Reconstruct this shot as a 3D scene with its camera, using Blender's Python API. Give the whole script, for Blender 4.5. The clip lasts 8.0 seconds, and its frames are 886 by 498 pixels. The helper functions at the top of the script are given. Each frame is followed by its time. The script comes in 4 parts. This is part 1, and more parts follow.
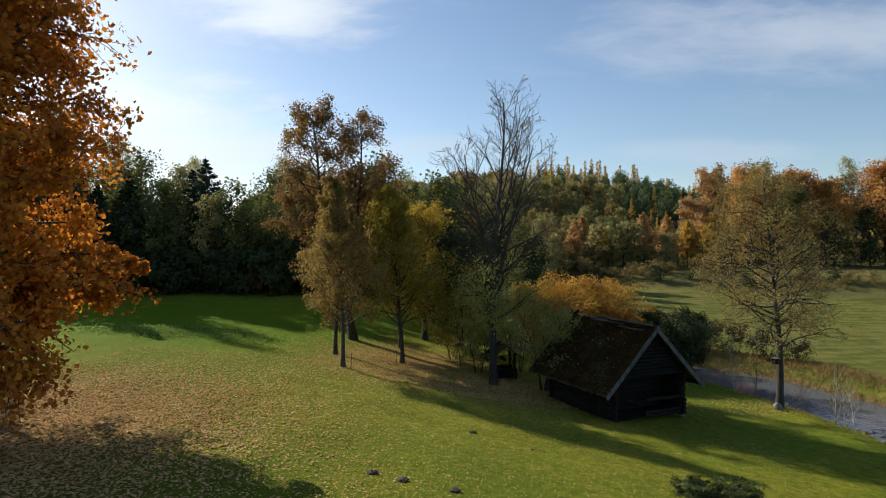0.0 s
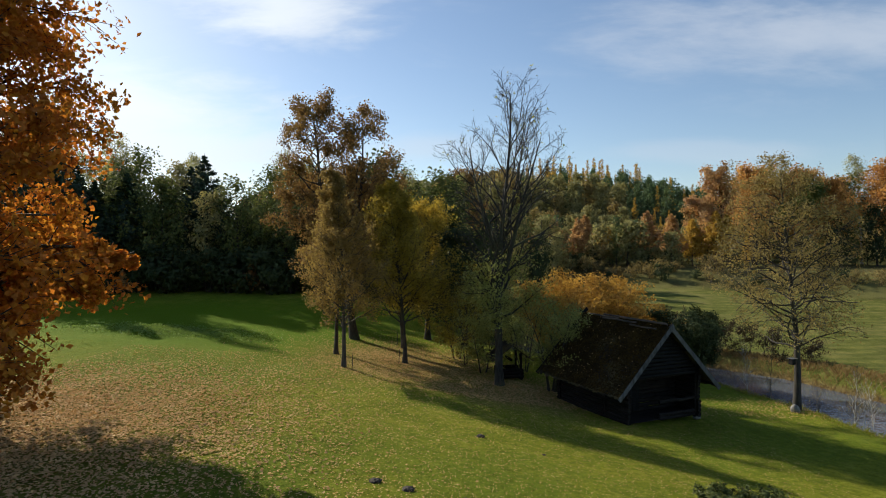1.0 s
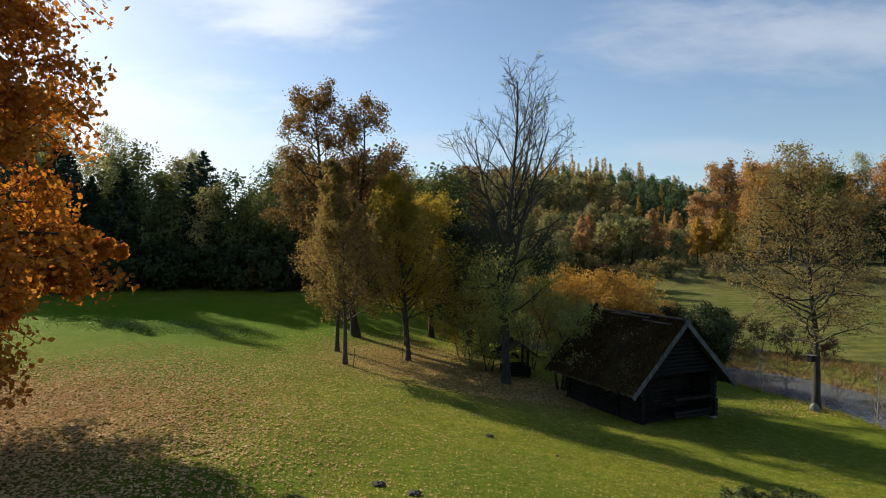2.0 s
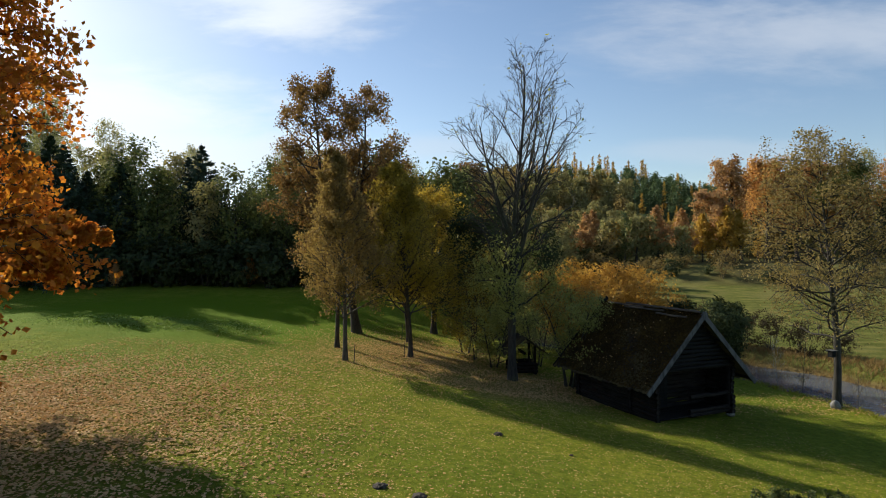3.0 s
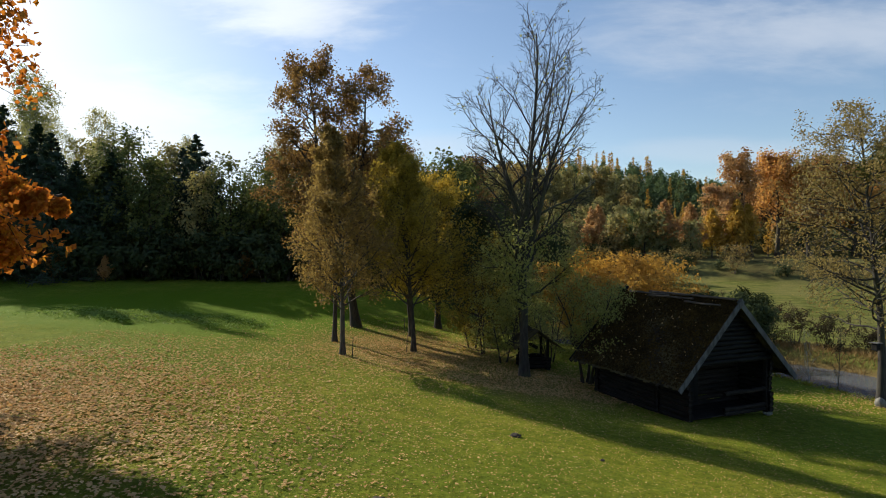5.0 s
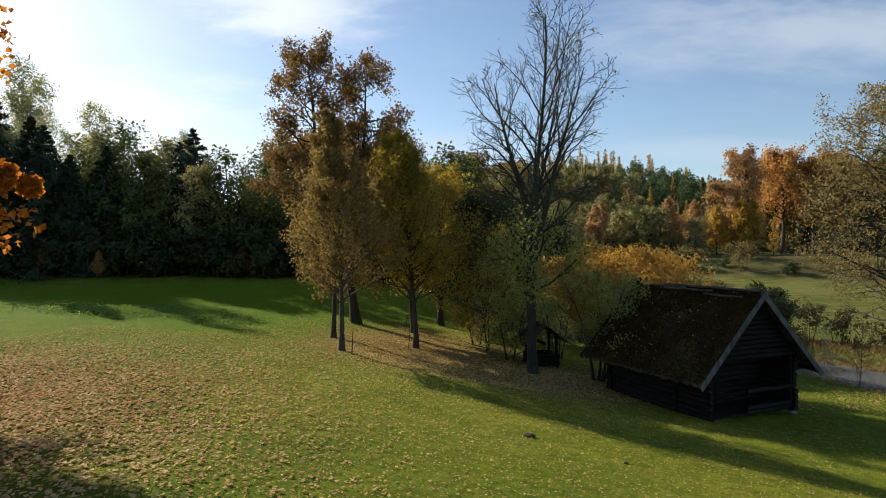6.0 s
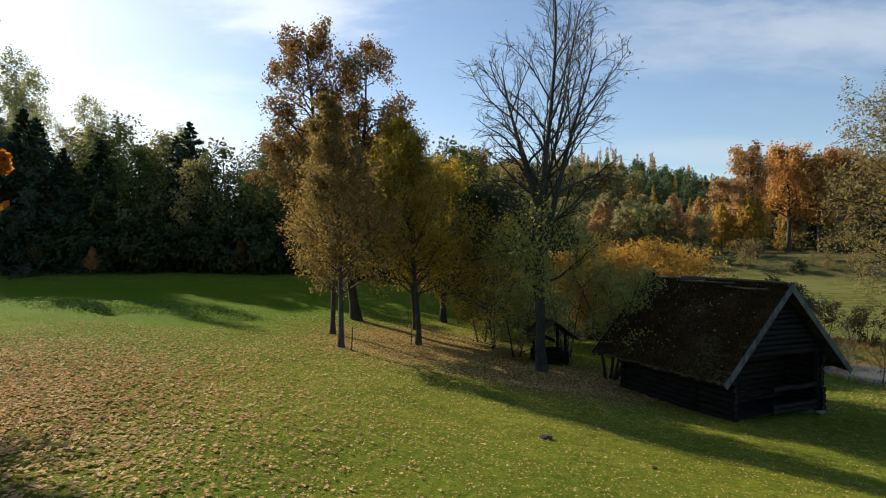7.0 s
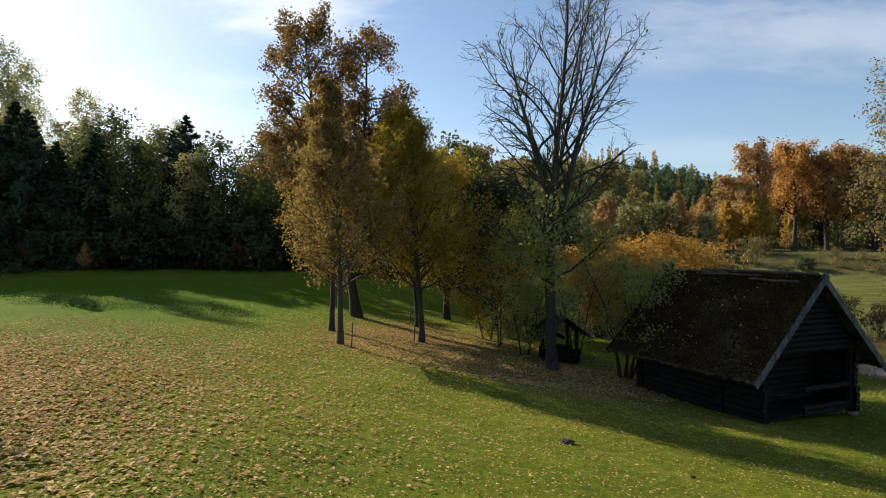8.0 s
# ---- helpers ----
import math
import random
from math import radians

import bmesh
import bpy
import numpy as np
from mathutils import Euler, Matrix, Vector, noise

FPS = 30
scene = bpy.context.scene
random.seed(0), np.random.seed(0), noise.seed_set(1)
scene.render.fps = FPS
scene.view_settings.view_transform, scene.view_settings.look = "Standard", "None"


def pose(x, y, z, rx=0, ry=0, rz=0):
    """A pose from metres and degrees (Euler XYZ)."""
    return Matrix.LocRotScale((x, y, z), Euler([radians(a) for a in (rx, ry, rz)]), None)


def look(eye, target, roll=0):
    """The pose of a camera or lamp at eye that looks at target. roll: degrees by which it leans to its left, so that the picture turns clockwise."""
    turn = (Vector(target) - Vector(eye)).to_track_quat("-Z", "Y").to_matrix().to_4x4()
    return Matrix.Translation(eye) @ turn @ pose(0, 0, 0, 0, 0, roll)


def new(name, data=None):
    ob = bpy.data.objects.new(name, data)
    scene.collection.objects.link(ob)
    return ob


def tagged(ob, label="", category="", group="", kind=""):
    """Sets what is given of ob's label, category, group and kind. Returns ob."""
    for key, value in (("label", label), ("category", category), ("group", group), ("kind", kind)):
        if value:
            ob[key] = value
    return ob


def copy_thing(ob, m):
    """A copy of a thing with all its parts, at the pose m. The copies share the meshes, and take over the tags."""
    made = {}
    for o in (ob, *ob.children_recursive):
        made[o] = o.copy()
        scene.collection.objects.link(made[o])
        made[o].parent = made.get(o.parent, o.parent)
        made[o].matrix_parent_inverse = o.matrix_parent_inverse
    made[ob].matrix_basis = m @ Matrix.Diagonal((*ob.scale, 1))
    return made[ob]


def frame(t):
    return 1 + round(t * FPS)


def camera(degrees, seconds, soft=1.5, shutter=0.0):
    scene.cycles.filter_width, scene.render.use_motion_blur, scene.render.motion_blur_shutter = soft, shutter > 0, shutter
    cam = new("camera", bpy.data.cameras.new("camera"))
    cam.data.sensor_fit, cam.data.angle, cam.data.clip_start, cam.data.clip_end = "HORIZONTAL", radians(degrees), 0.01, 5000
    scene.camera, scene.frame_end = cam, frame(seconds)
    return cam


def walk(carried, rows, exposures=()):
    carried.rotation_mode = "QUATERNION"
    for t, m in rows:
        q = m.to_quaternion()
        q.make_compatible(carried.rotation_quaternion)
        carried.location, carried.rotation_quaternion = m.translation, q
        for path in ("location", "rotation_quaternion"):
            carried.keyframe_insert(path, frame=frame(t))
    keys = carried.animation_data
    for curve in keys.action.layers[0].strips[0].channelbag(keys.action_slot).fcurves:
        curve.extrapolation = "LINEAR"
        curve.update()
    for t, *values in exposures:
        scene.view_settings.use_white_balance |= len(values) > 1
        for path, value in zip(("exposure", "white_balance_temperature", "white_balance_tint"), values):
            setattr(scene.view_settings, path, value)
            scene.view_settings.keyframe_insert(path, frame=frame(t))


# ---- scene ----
cam = camera(73.5, 8.0, soft=1.0)
EYE, TILT, LEAN = 8.1, 0.0, 0.0
# seconds, metres right, ahead and up from the first eye, degrees of yaw, pitch and roll
ROWS = [
    (0.0, 0.000, 0.000, 0.000, 0.00, 0.00, 0.00),
    (0.5, -0.089, 0.541, -0.090, 0.05, 0.01, -0.01),
    (1.0, -0.180, 1.122, -0.216, 0.10, 0.01, -0.02),
    (1.5, -0.268, 1.671, -0.375, 0.17, 0.02, -0.02),
    (3.0, -0.481, 3.466, -1.018, 0.38, 0.01, 0.07),
    (3.5, -0.515, 4.045, -1.188, 0.43, 0.01, 0.09),
    (4.0, -0.565, 4.676, -1.367, 0.49, -0.01, 0.11),
    (4.5, -0.615, 5.265, -1.537, 0.53, -0.02, 0.11),
    (6.0, -0.870, 7.198, -2.135, 0.59, -0.02, 0.15),
    (6.5, -0.959, 7.812, -2.315, 0.60, -0.02, 0.14),
    (7.0, -1.060, 8.489, -2.505, 0.62, -0.02, 0.11),
    (7.5, -1.158, 9.134, -2.676, 0.64, -0.02, 0.11),
    (8.0, -1.266, 9.849, -2.850, 0.66, -0.02, 0.10),
]
walk(cam, [(t, pose(0, 0, EYE, TILT, LEAN, 0) @ pose(x, y, z, 90 + pitch, roll, yaw)) for t, x, y, z, yaw, pitch, roll in ROWS],
     exposures=[(0.0, 0.44), (4.0, 0.49), (6.0, 0.54), (8.0, 0.59)])

# ---- daylight: low autumn sun ahead and to the left, thin bright clouds round it ----
SUN_UP, SUN_LEFT = 28.0, 48.5
sun_way = Vector((-math.sin(radians(SUN_LEFT)) * math.cos(radians(SUN_UP)),
                  math.cos(radians(SUN_LEFT)) * math.cos(radians(SUN_UP)), math.sin(radians(SUN_UP))))
sun_data = bpy.data.lights.new("sun", "SUN")
sun_data.energy, sun_data.angle, sun_data.color = 5.0, radians(0.6), (1.0, 0.91, 0.74)
sun = new("sun", sun_data)
sun.matrix_basis = look(sun_way * 300, (0, 0, 0))


class Nodes:
    """Short notation for node trees."""

    def __init__(self, tree):
        self.tree = tree
        tree.nodes.clear()

    def add(self, kind, inputs=None, operation="", use_clamp=False, data_type="", blend_type="", interpolation_type="", bands_direction=""):
        n = self.tree.nodes.new(kind)
        if operation:
            n.operation = operation
        if use_clamp:
            n.use_clamp = True
        if data_type:
            n.data_type = data_type
        if blend_type:
            n.blend_type = blend_type
        if interpolation_type:
            n.interpolation_type = interpolation_type
        if bands_direction:
            n.bands_direction = bands_direction
        for k, v in (inputs or {}).items():
            if isinstance(v, bpy.types.NodeSocket):
                self.tree.links.new(v, n.inputs[k])
            else:
                n.inputs[k].default_value = v
        return n

    def math(self, op, a, b=0.0, clamp=False):
        return self.add("ShaderNodeMath", {0: a, 1: b}, operation=op, use_clamp=clamp).outputs[0]

    def mix(self, fac, a, b, blend="MIX"):
        n = self.add("ShaderNodeMix", data_type="RGBA", blend_type=blend)
        for k, v in ((0, fac), (6, a), (7, b)):
            if isinstance(v, bpy.types.NodeSocket):
                self.tree.links.new(v, n.inputs[k])
            else:
                n.inputs[k].default_value = (*v, 1) if isinstance(v, tuple) and len(v) == 3 else v
        return n.outputs[2]

    def ramp(self, fac, stops):
        n = self.add("ShaderNodeValToRGB", {0: fac})
        e = n.color_ramp.elements
        while len(e) < len(stops):
            e.new(0.5)
        for item, (at, c) in zip(e, stops):
            item.position = at
            item.color = (*c, 1) if isinstance(c, tuple) else (c, c, c, 1)
        return n.outputs[0]

    def noise(self, scale, vector=None, detail=4.0, rough=0.55, distortion=0.0):
        inputs = {"Scale": scale, "Detail": detail, "Roughness": rough, "Distortion": distortion}
        if vector is not None:
            inputs["Vector"] = vector
        return self.add("ShaderNodeTexNoise", inputs).outputs["Fac"]

    def smooth(self, v, lo, hi):
        return self.add("ShaderNodeMapRange", {0: v, 1: lo, 2: hi, 3: 0.0, 4: 1.0}, interpolation_type="SMOOTHSTEP").outputs[0]


world = bpy.data.worlds.new("sky")
scene.world = world
world.use_nodes = True
w = Nodes(world.node_tree)
air = w.add("ShaderNodeTexSky")
air.sky_type, air.sun_disc = "NISHITA", False
air.sun_elevation, air.sun_rotation = radians(SUN_UP), radians(-SUN_LEFT)
air.altitude, air.air_density, air.dust_density, air.ozone_density = 100.0, 1.0, 0.5, 1.8
sky = air.outputs[0]
way = w.add("ShaderNodeTexCoord").outputs["Generated"]
xyz = w.add("ShaderNodeSeparateXYZ", {0: way})
ahead = w.math("MAXIMUM", xyz.outputs[1], 0.08)
su, sv = w.math("DIVIDE", xyz.outputs[0], ahead), w.math("DIVIDE", xyz.outputs[2], ahead)
flat = w.add("ShaderNodeCombineXYZ", {0: w.math("MULTIPLY", su, 1.0), 1: w.math("MULTIPLY", sv, 3.6), 2: 0.0}).outputs[0]
wisp = w.noise(2.6, flat, 6.0, 0.6, 0.3)
fine = w.noise(9.0, flat, 5.0, 0.6, 0.5)


def cloud(u, v, width, height, thick):
    """A soft patch of thin cloud about the direction (u, v), torn by the noise."""
    a = w.math("DIVIDE", w.math("SUBTRACT", su, u), width)
    b = w.math("DIVIDE", w.math("SUBTRACT", sv, v), height)
    r = w.math("SQRT", w.math("ADD", w.math("MULTIPLY", a, a), w.math("MULTIPLY", b, b)))
    torn = w.math("ADD", r, w.math("MULTIPLY", w.math("SUBTRACT", wisp, 0.5), 2.2))
    torn = w.math("ADD", torn, w.math("MULTIPLY", w.math("SUBTRACT", fine, 0.5), 0.45))
    return w.math("MULTIPLY", w.math("SUBTRACT", 1.0, w.smooth(torn, 0.15, 1.25)), thick)


cover = w.math("MULTIPLY", w.smooth(wisp, 0.52, 0.8), 0.22)
for c in (cloud(-0.27, 0.42, 0.20, 0.085, 0.9), cloud(-0.60, 0.245, 0.34, 0.085, 0.95), cloud(-0.52, 0.165, 0.40, 0.06, 0.75),
          cloud(0.60, 0.355, 0.36, 0.075, 0.55), cloud(-0.02, 0.17, 0.16, 0.03, 0.35), cloud(0.48, 0.165, 0.2, 0.02, 0.25)):
    cover = w.math("MAXIMUM", cover, c)
bright = w.add("ShaderNodeVectorMath", {0: w.add("ShaderNodeVectorMath", {0: way}, operation="NORMALIZE").outputs[0], 1: tuple(sun_way)},
               operation="DOT_PRODUCT").outputs["Value"]
near_sun = w.smooth(bright, 0.62, 1.0)
cover = w.math("MAXIMUM", cover, w.math("MULTIPLY", w.smooth(bright, 0.80, 1.0), w.math("ADD", 0.02, w.math("MULTIPLY", wisp, 0.42))))
cloud_colour = w.mix(near_sun, (5.2, 5.6, 6.2), (7.6, 8.2, 8.7))
day = w.mix(cover, sky, cloud_colour)
out = w.add("ShaderNodeOutputWorld")
w.tree.links.new(w.add("ShaderNodeBackground", {0: day, 1: 0.098}).outputs[0], out.inputs[0])


# ---- materials ----
def material(name):
    m = bpy.data.materials.new(name)
    m.use_nodes = True
    return m, Nodes(m.node_tree)


def finish(m, n, shader):
    o = n.add("ShaderNodeOutputMaterial")
    n.tree.links.new(shader, o.inputs[0])
    return m


def bumped(n, height, strength, distance):
    return n.add("ShaderNodeBump", {"Height": height, "Strength": strength, "Distance": distance}).outputs[0]


def leaf_material(name, stops, through_light=0.5, gloss=0.012, drift=0.25, gain=1.5):
    """Leaves: colour by leaf and by tree, light passing through the blade, a faint shine."""
    m, n = material(name)
    island = n.add("ShaderNodeNewGeometry").outputs["Random Per Island"]
    tree = n.add("ShaderNodeObjectInfo").outputs["Random"]
    where = n.add("ShaderNodeTexCoord").outputs["Object"]
    clump, tuft = n.noise(0.55, where, 2.0), n.noise(2.4, where, 2.0)
    f = n.math("ADD", n.math("MULTIPLY", island, 0.30), n.math("MULTIPLY", n.math("ADD", clump, tuft), 0.42))
    f = n.math("ADD", f, n.math("MULTIPLY", n.math("SUBTRACT", tree, 0.5), drift), True)
    colour = n.ramp(f, [(at, tuple(min(0.88, gain * v) for v in c)) for at, c in stops])
    d = n.add("ShaderNodeBsdfDiffuse", {0: colour}).outputs[0]
    t = n.add("ShaderNodeBsdfTranslucent", {0: n.mix(0.35, colour, n.mix(1.0, colour, (1.0, 0.86, 0.45), "MULTIPLY"))}).outputs[0]
    g = n.add("ShaderNodeBsdfGlossy", {0: (0.9, 0.9, 0.9, 1), "Roughness": 0.45}).outputs[0]
    a = n.add("ShaderNodeMixShader", {0: through_light, 1: d, 2: t}).outputs[0]
    return finish(m, n, n.add("ShaderNodeMixShader", {0: gloss, 1: a, 2: g}).outputs[0])


def bark_material(name, dark, light, moss=0.0):
    m, n = material(name)
    where = n.add("ShaderNodeTexCoord").outputs["Object"]
    grain = n.add("ShaderNodeMapping", {"Vector": where, "Scale": (14.0, 14.0, 2.6)}).outputs[0]
    rough = n.noise(1.0, grain, 6.0, 0.65)
    stain = n.noise(0.7, where, 3.0)
    colour = n.mix(n.smooth(rough, 0.3, 0.7), dark, light)
    if moss:
        colour = n.mix(n.math("MULTIPLY", n.smooth(stain, 0.45, 0.65), moss), colour, (0.085, 0.10, 0.03))
    p = n.add("ShaderNodeBsdfPrincipled", {"Base Color": colour, "Roughness": 0.88, "Normal": bumped(n, rough, 0.7, 0.03)})
    return finish(m, n, p.outputs[0])


def wood_material(name, dark, light, along=(1.2, 16.0, 16.0), moss=0.0, rough_at=0.85):
    """Weathered timber with grain along one axis, greyed by the weather, with moss where asked."""
    m, n = material(name)
    where = n.add("ShaderNodeTexCoord").outputs["Object"]
    one = n.add("ShaderNodeObjectInfo").outputs["Random"]
    shift = n.add("ShaderNodeVectorMath", {0: where, 1: n.add("ShaderNodeCombineXYZ", {0: n.math("MULTIPLY", one, 31.0), 1: one, 2: one}).outputs[0]}).outputs[0]
    grain = n.noise(1.0, n.add("ShaderNodeMapping", {"Vector": shift, "Scale": along}).outputs[0], 6.0, 0.65)
    stain = n.noise(1.3, shift, 4.0)
    colour = n.mix(n.smooth(grain, 0.3, 0.72), dark, light)
    colour = n.mix(n.math("MULTIPLY", n.smooth(stain, 0.4, 0.7), 0.5), colour, tuple(0.55 * c for c in dark))
    colour = n.mix(n.math("MULTIPLY", one, 0.35), colour, tuple(0.6 * c for c in light))
    height = grain
    if moss:
        patch = n.noise(0.9, n.add("ShaderNodeNewGeometry").outputs["Position"], 5.0, 0.65)
        tuft = n.noise(30.0, where, 3.0)
        on = n.math("MULTIPLY", n.smooth(patch, 0.40, 0.58), moss)
        colour = n.mix(on, colour, n.mix(tuft, (0.040, 0.034, 0.014), (0.17, 0.13, 0.045)))
        height = n.math("ADD", grain, n.math("MULTIPLY", n.math("MULTIPLY", on, tuft), 2.0))
    p = n.add("ShaderNodeBsdfPrincipled", {"Base Color": colour, "Roughness": rough_at, "Specular IOR Level": 0.15, "Normal": bumped(n, height, 0.6, 0.02)})
    return finish(m, n, p.outputs[0])


def ground_material():
    """Mown grass with leaf mould under the trees, dry banks and a mown meadow past the river."""
    m, n = material("turf")
    at = n.add("ShaderNodeNewGeometry").outputs["Position"]
    p = n.add("ShaderNodeSeparateXYZ", {0: at})
    x, y = p.outputs[0], p.outputs[1]
    broad, mid, blade = n.noise(0.09, at, 3.0), n.noise(0.7, at, 7.0, 0.72), n.noise(15.0, at, 5.0, 0.8)
    lawn = n.ramp(mid, [(0.30, (0.098, 0.132, 0.008)), (0.5, (0.168, 0.200, 0.012)), (0.72, (0.245, 0.245, 0.022))])
    lawn = n.mix(n.smooth(broad, 0.42, 0.62), lawn, n.mix(blade, (0.080, 0.135, 0.007), (0.165, 0.215, 0.014)))
    lawn = n.mix(n.math("MULTIPLY", n.smooth(blade, 0.48, 0.66), 0.85), lawn, (0.048, 0.062, 0.006))
    tuft = n.noise(3.2, at, 6.0, 0.75)
    lawn = n.mix(n.math("MULTIPLY", n.smooth(tuft, 0.50, 0.64), 0.45), lawn, (0.058, 0.078, 0.006))
    lawn = n.mix(n.math("MULTIPLY", n.smooth(tuft, 0.50, 0.34), 0.45), lawn, (0.27, 0.275, 0.030))
    lawn = n.mix(1.0, lawn, (1.14, 1.10, 1.6), "MULTIPLY")
    stripe = n.add("ShaderNodeTexWave", {"Vector": at, "Scale": 0.16, "Distortion": 3.0, "Detail": 2.0, "Detail Scale": 0.4},
                   bands_direction="Y").outputs["Fac"]
    patchy = n.noise(0.16, at, 5.0, 0.65)
    hay = n.mix(n.smooth(mid, 0.3, 0.7), (0.075, 0.092, 0.018), (0.195, 0.190, 0.050))
    hay = n.mix(n.math("MULTIPLY", n.smooth(stripe, 0.3, 0.9), 0.55), hay, (0.080, 0.098, 0.020))
    hay = n.mix(n.math("MULTIPLY", n.smooth(patchy, 0.48, 0.62), 0.6), hay, (0.195, 0.175, 0.060))
    colour = n.mix(n.smooth(n.math("ADD", y, n.math("MULTIPLY", x, 0.9)), 58.0, 64.0), lawn, hay)

    def spot(cx, cy, rx, ry):
        a = n.math("DIVIDE", n.math("SUBTRACT", x, cx), rx)
        b = n.math("DIVIDE", n.math("SUBTRACT", y, cy), ry)
        r = n.math("SQRT", n.math("ADD", n.math("MULTIPLY", a, a), n.math("MULTIPLY", b, b)))
        r = n.math("ADD", r, n.math("MULTIPLY", n.math("SUBTRACT", mid, 0.5), 1.1))
        return n.math("SUBTRACT", 1.0, n.smooth(r, 0.35, 1.2))

    lush = spot(-19.0, 46.0, 21.0, 14.0)
    colour = n.mix(n.math("MULTIPLY", lush, 0.9), colour, n.mix(blade, (0.050, 0.115, 0.004), (0.150, 0.240, 0.009)))
    mould = n.mix(blade, (0.085, 0.048, 0.022), (0.36, 0.22, 0.11))
    litter = n.math("MAXIMUM", spot(-16.0, 18.0, 9.5, 8.0), n.math("MULTIPLY", spot(-2.0, 38.0, 6.5, 8.0), 0.85))
    litter = n.math("MAXIMUM", litter, n.math("MULTIPLY", spot(3.5, 33.0, 4.5, 5.0), 0.8))
    colour = n.mix(n.math("MULTIPLY", litter, 0.48), colour, n.mix(1.0, mould, (1.25, 1.2, 1.2), "MULTIPLY"))
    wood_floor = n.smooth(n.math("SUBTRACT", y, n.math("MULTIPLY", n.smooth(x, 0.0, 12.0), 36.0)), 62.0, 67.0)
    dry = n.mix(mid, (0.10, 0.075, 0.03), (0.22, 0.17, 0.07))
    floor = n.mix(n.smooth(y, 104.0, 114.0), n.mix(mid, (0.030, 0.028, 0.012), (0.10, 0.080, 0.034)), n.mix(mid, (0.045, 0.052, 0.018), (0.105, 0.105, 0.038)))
    z = p.outputs[2]
    bank = n.math("SUBTRACT", 1.0, n.smooth(n.math("ADD", z, n.math("MULTIPLY", mid, 0.5)), -0.95, -0.60))
    colour = n.mix(bank, colour, dry)
    scarp = n.math("ADD", n.math("ADD", y, n.math("MULTIPLY", x, 0.64)), n.math("MULTIPLY", mid, 6.0))
    scarp = n.math("MULTIPLY", n.smooth(scarp, 116.0, 121.0), n.smooth(x, 14.0, 22.0))
    colour = n.mix(n.math("MULTIPLY", scarp, 0.8), colour, n.mix(n.smooth(patchy, 0.4, 0.6), (0.075, 0.058, 0.028), (0.13, 0.125, 0.045)))
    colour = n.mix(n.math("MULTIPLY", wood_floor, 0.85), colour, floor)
    s = n.add("ShaderNodeBsdfPrincipled", {"Base Color": colour, "Roughness": 0.95, "Specular IOR Level": 0.05,
                                           "Normal": bumped(n, n.math("ADD", blade, n.math("MULTIPLY", mid, 1.5)), 1.0, 0.09)})
    return finish(m, n, s.outputs[0])


def water_material():
    m, n = material("river_water")
    at = n.add("ShaderNodeNewGeometry").outputs["Position"]
    ripple = n.noise(3.0, at, 3.0)
    scum = n.smooth(n.noise(0.35, at, 4.0), 0.55, 0.7)
    # blue-grey base adds to the mirrored sky: part of that reflection is coloured in
    colour = n.mix(scum, (0.085, 0.100, 0.125), (0.095, 0.072, 0.045))
    p = n.add("ShaderNodeBsdfPrincipled", {"Base Color": colour, "Roughness": n.math("ADD", 0.03, n.math("MULTIPLY", scum, 0.12)), "IOR": 1.33,
                                           "Normal": bumped(n, ripple, 0.35, 0.05)})
    return finish(m, n, p.outputs[0])


TURF, WATER = ground_material(), water_material()
BARK = bark_material("bark_grey", (0.022, 0.018, 0.014), (0.088, 0.072, 0.055), 0.4)
BARK_DARK = bark_material("bark_dark", (0.016, 0.012, 0.009), (0.062, 0.048, 0.036), 0.25)
BARK_BIRCH = bark_material("bark_birch", (0.16, 0.15, 0.13), (0.62, 0.60, 0.55))
TWIG = bark_material("bark_ash", (0.014, 0.012, 0.010), (0.048, 0.042, 0.035), 0.3)
MAPLE = leaf_material("leaf_maple_orange", [(0.0, (0.15, 0.048, 0.016)), (0.3, (0.30, 0.096, 0.020)), (0.6, (0.43, 0.150, 0.024)), (0.85, (0.55, 0.26, 0.028)), (1.0, (0.50, 0.33, 0.035))], 0.50, gain=1.15)
MAPLE_FAR = leaf_material("leaf_maple_amber", [(0.0, (0.23, 0.120, 0.058)), (0.4, (0.39, 0.205, 0.076)), (0.75, (0.53, 0.30, 0.090)), (1.0, (0.58, 0.41, 0.10))], 0.62, gain=1.1)
MAPLE_BROWN = leaf_material("leaf_maple_brown", [(0.0, (0.080, 0.050, 0.026)), (0.4, (0.17, 0.105, 0.042)), (0.75, (0.29, 0.180, 0.056)), (1.0, (0.38, 0.27, 0.070))], 0.45, gain=1.15)
GOLD = leaf_material("leaf_gold", [(0.0, (0.11, 0.080, 0.034)), (0.4, (0.22, 0.158, 0.056)), (0.75, (0.33, 0.238, 0.072)), (1.0, (0.38, 0.30, 0.090))], 0.55, gain=1.1)
LIME = leaf_material("leaf_lime", [(0.0, (0.10, 0.095, 0.020)), (0.4, (0.23, 0.185, 0.032)), (0.7, (0.37, 0.275, 0.042)), (1.0, (0.54, 0.39, 0.05))], 0.57, gain=1.15)
GREEN = leaf_material("leaf_green", [(0.0, (0.028, 0.040, 0.015)), (0.5, (0.056, 0.074, 0.024)), (0.85, (0.105, 0.115, 0.034)), (1.0, (0.17, 0.155, 0.04))], 0.4, gain=1.6)
# on the broadleaf trees this dark tone carries the wood's shade as leaf colour
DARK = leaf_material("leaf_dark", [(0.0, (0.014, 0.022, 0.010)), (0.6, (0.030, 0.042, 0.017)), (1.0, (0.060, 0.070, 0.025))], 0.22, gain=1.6)
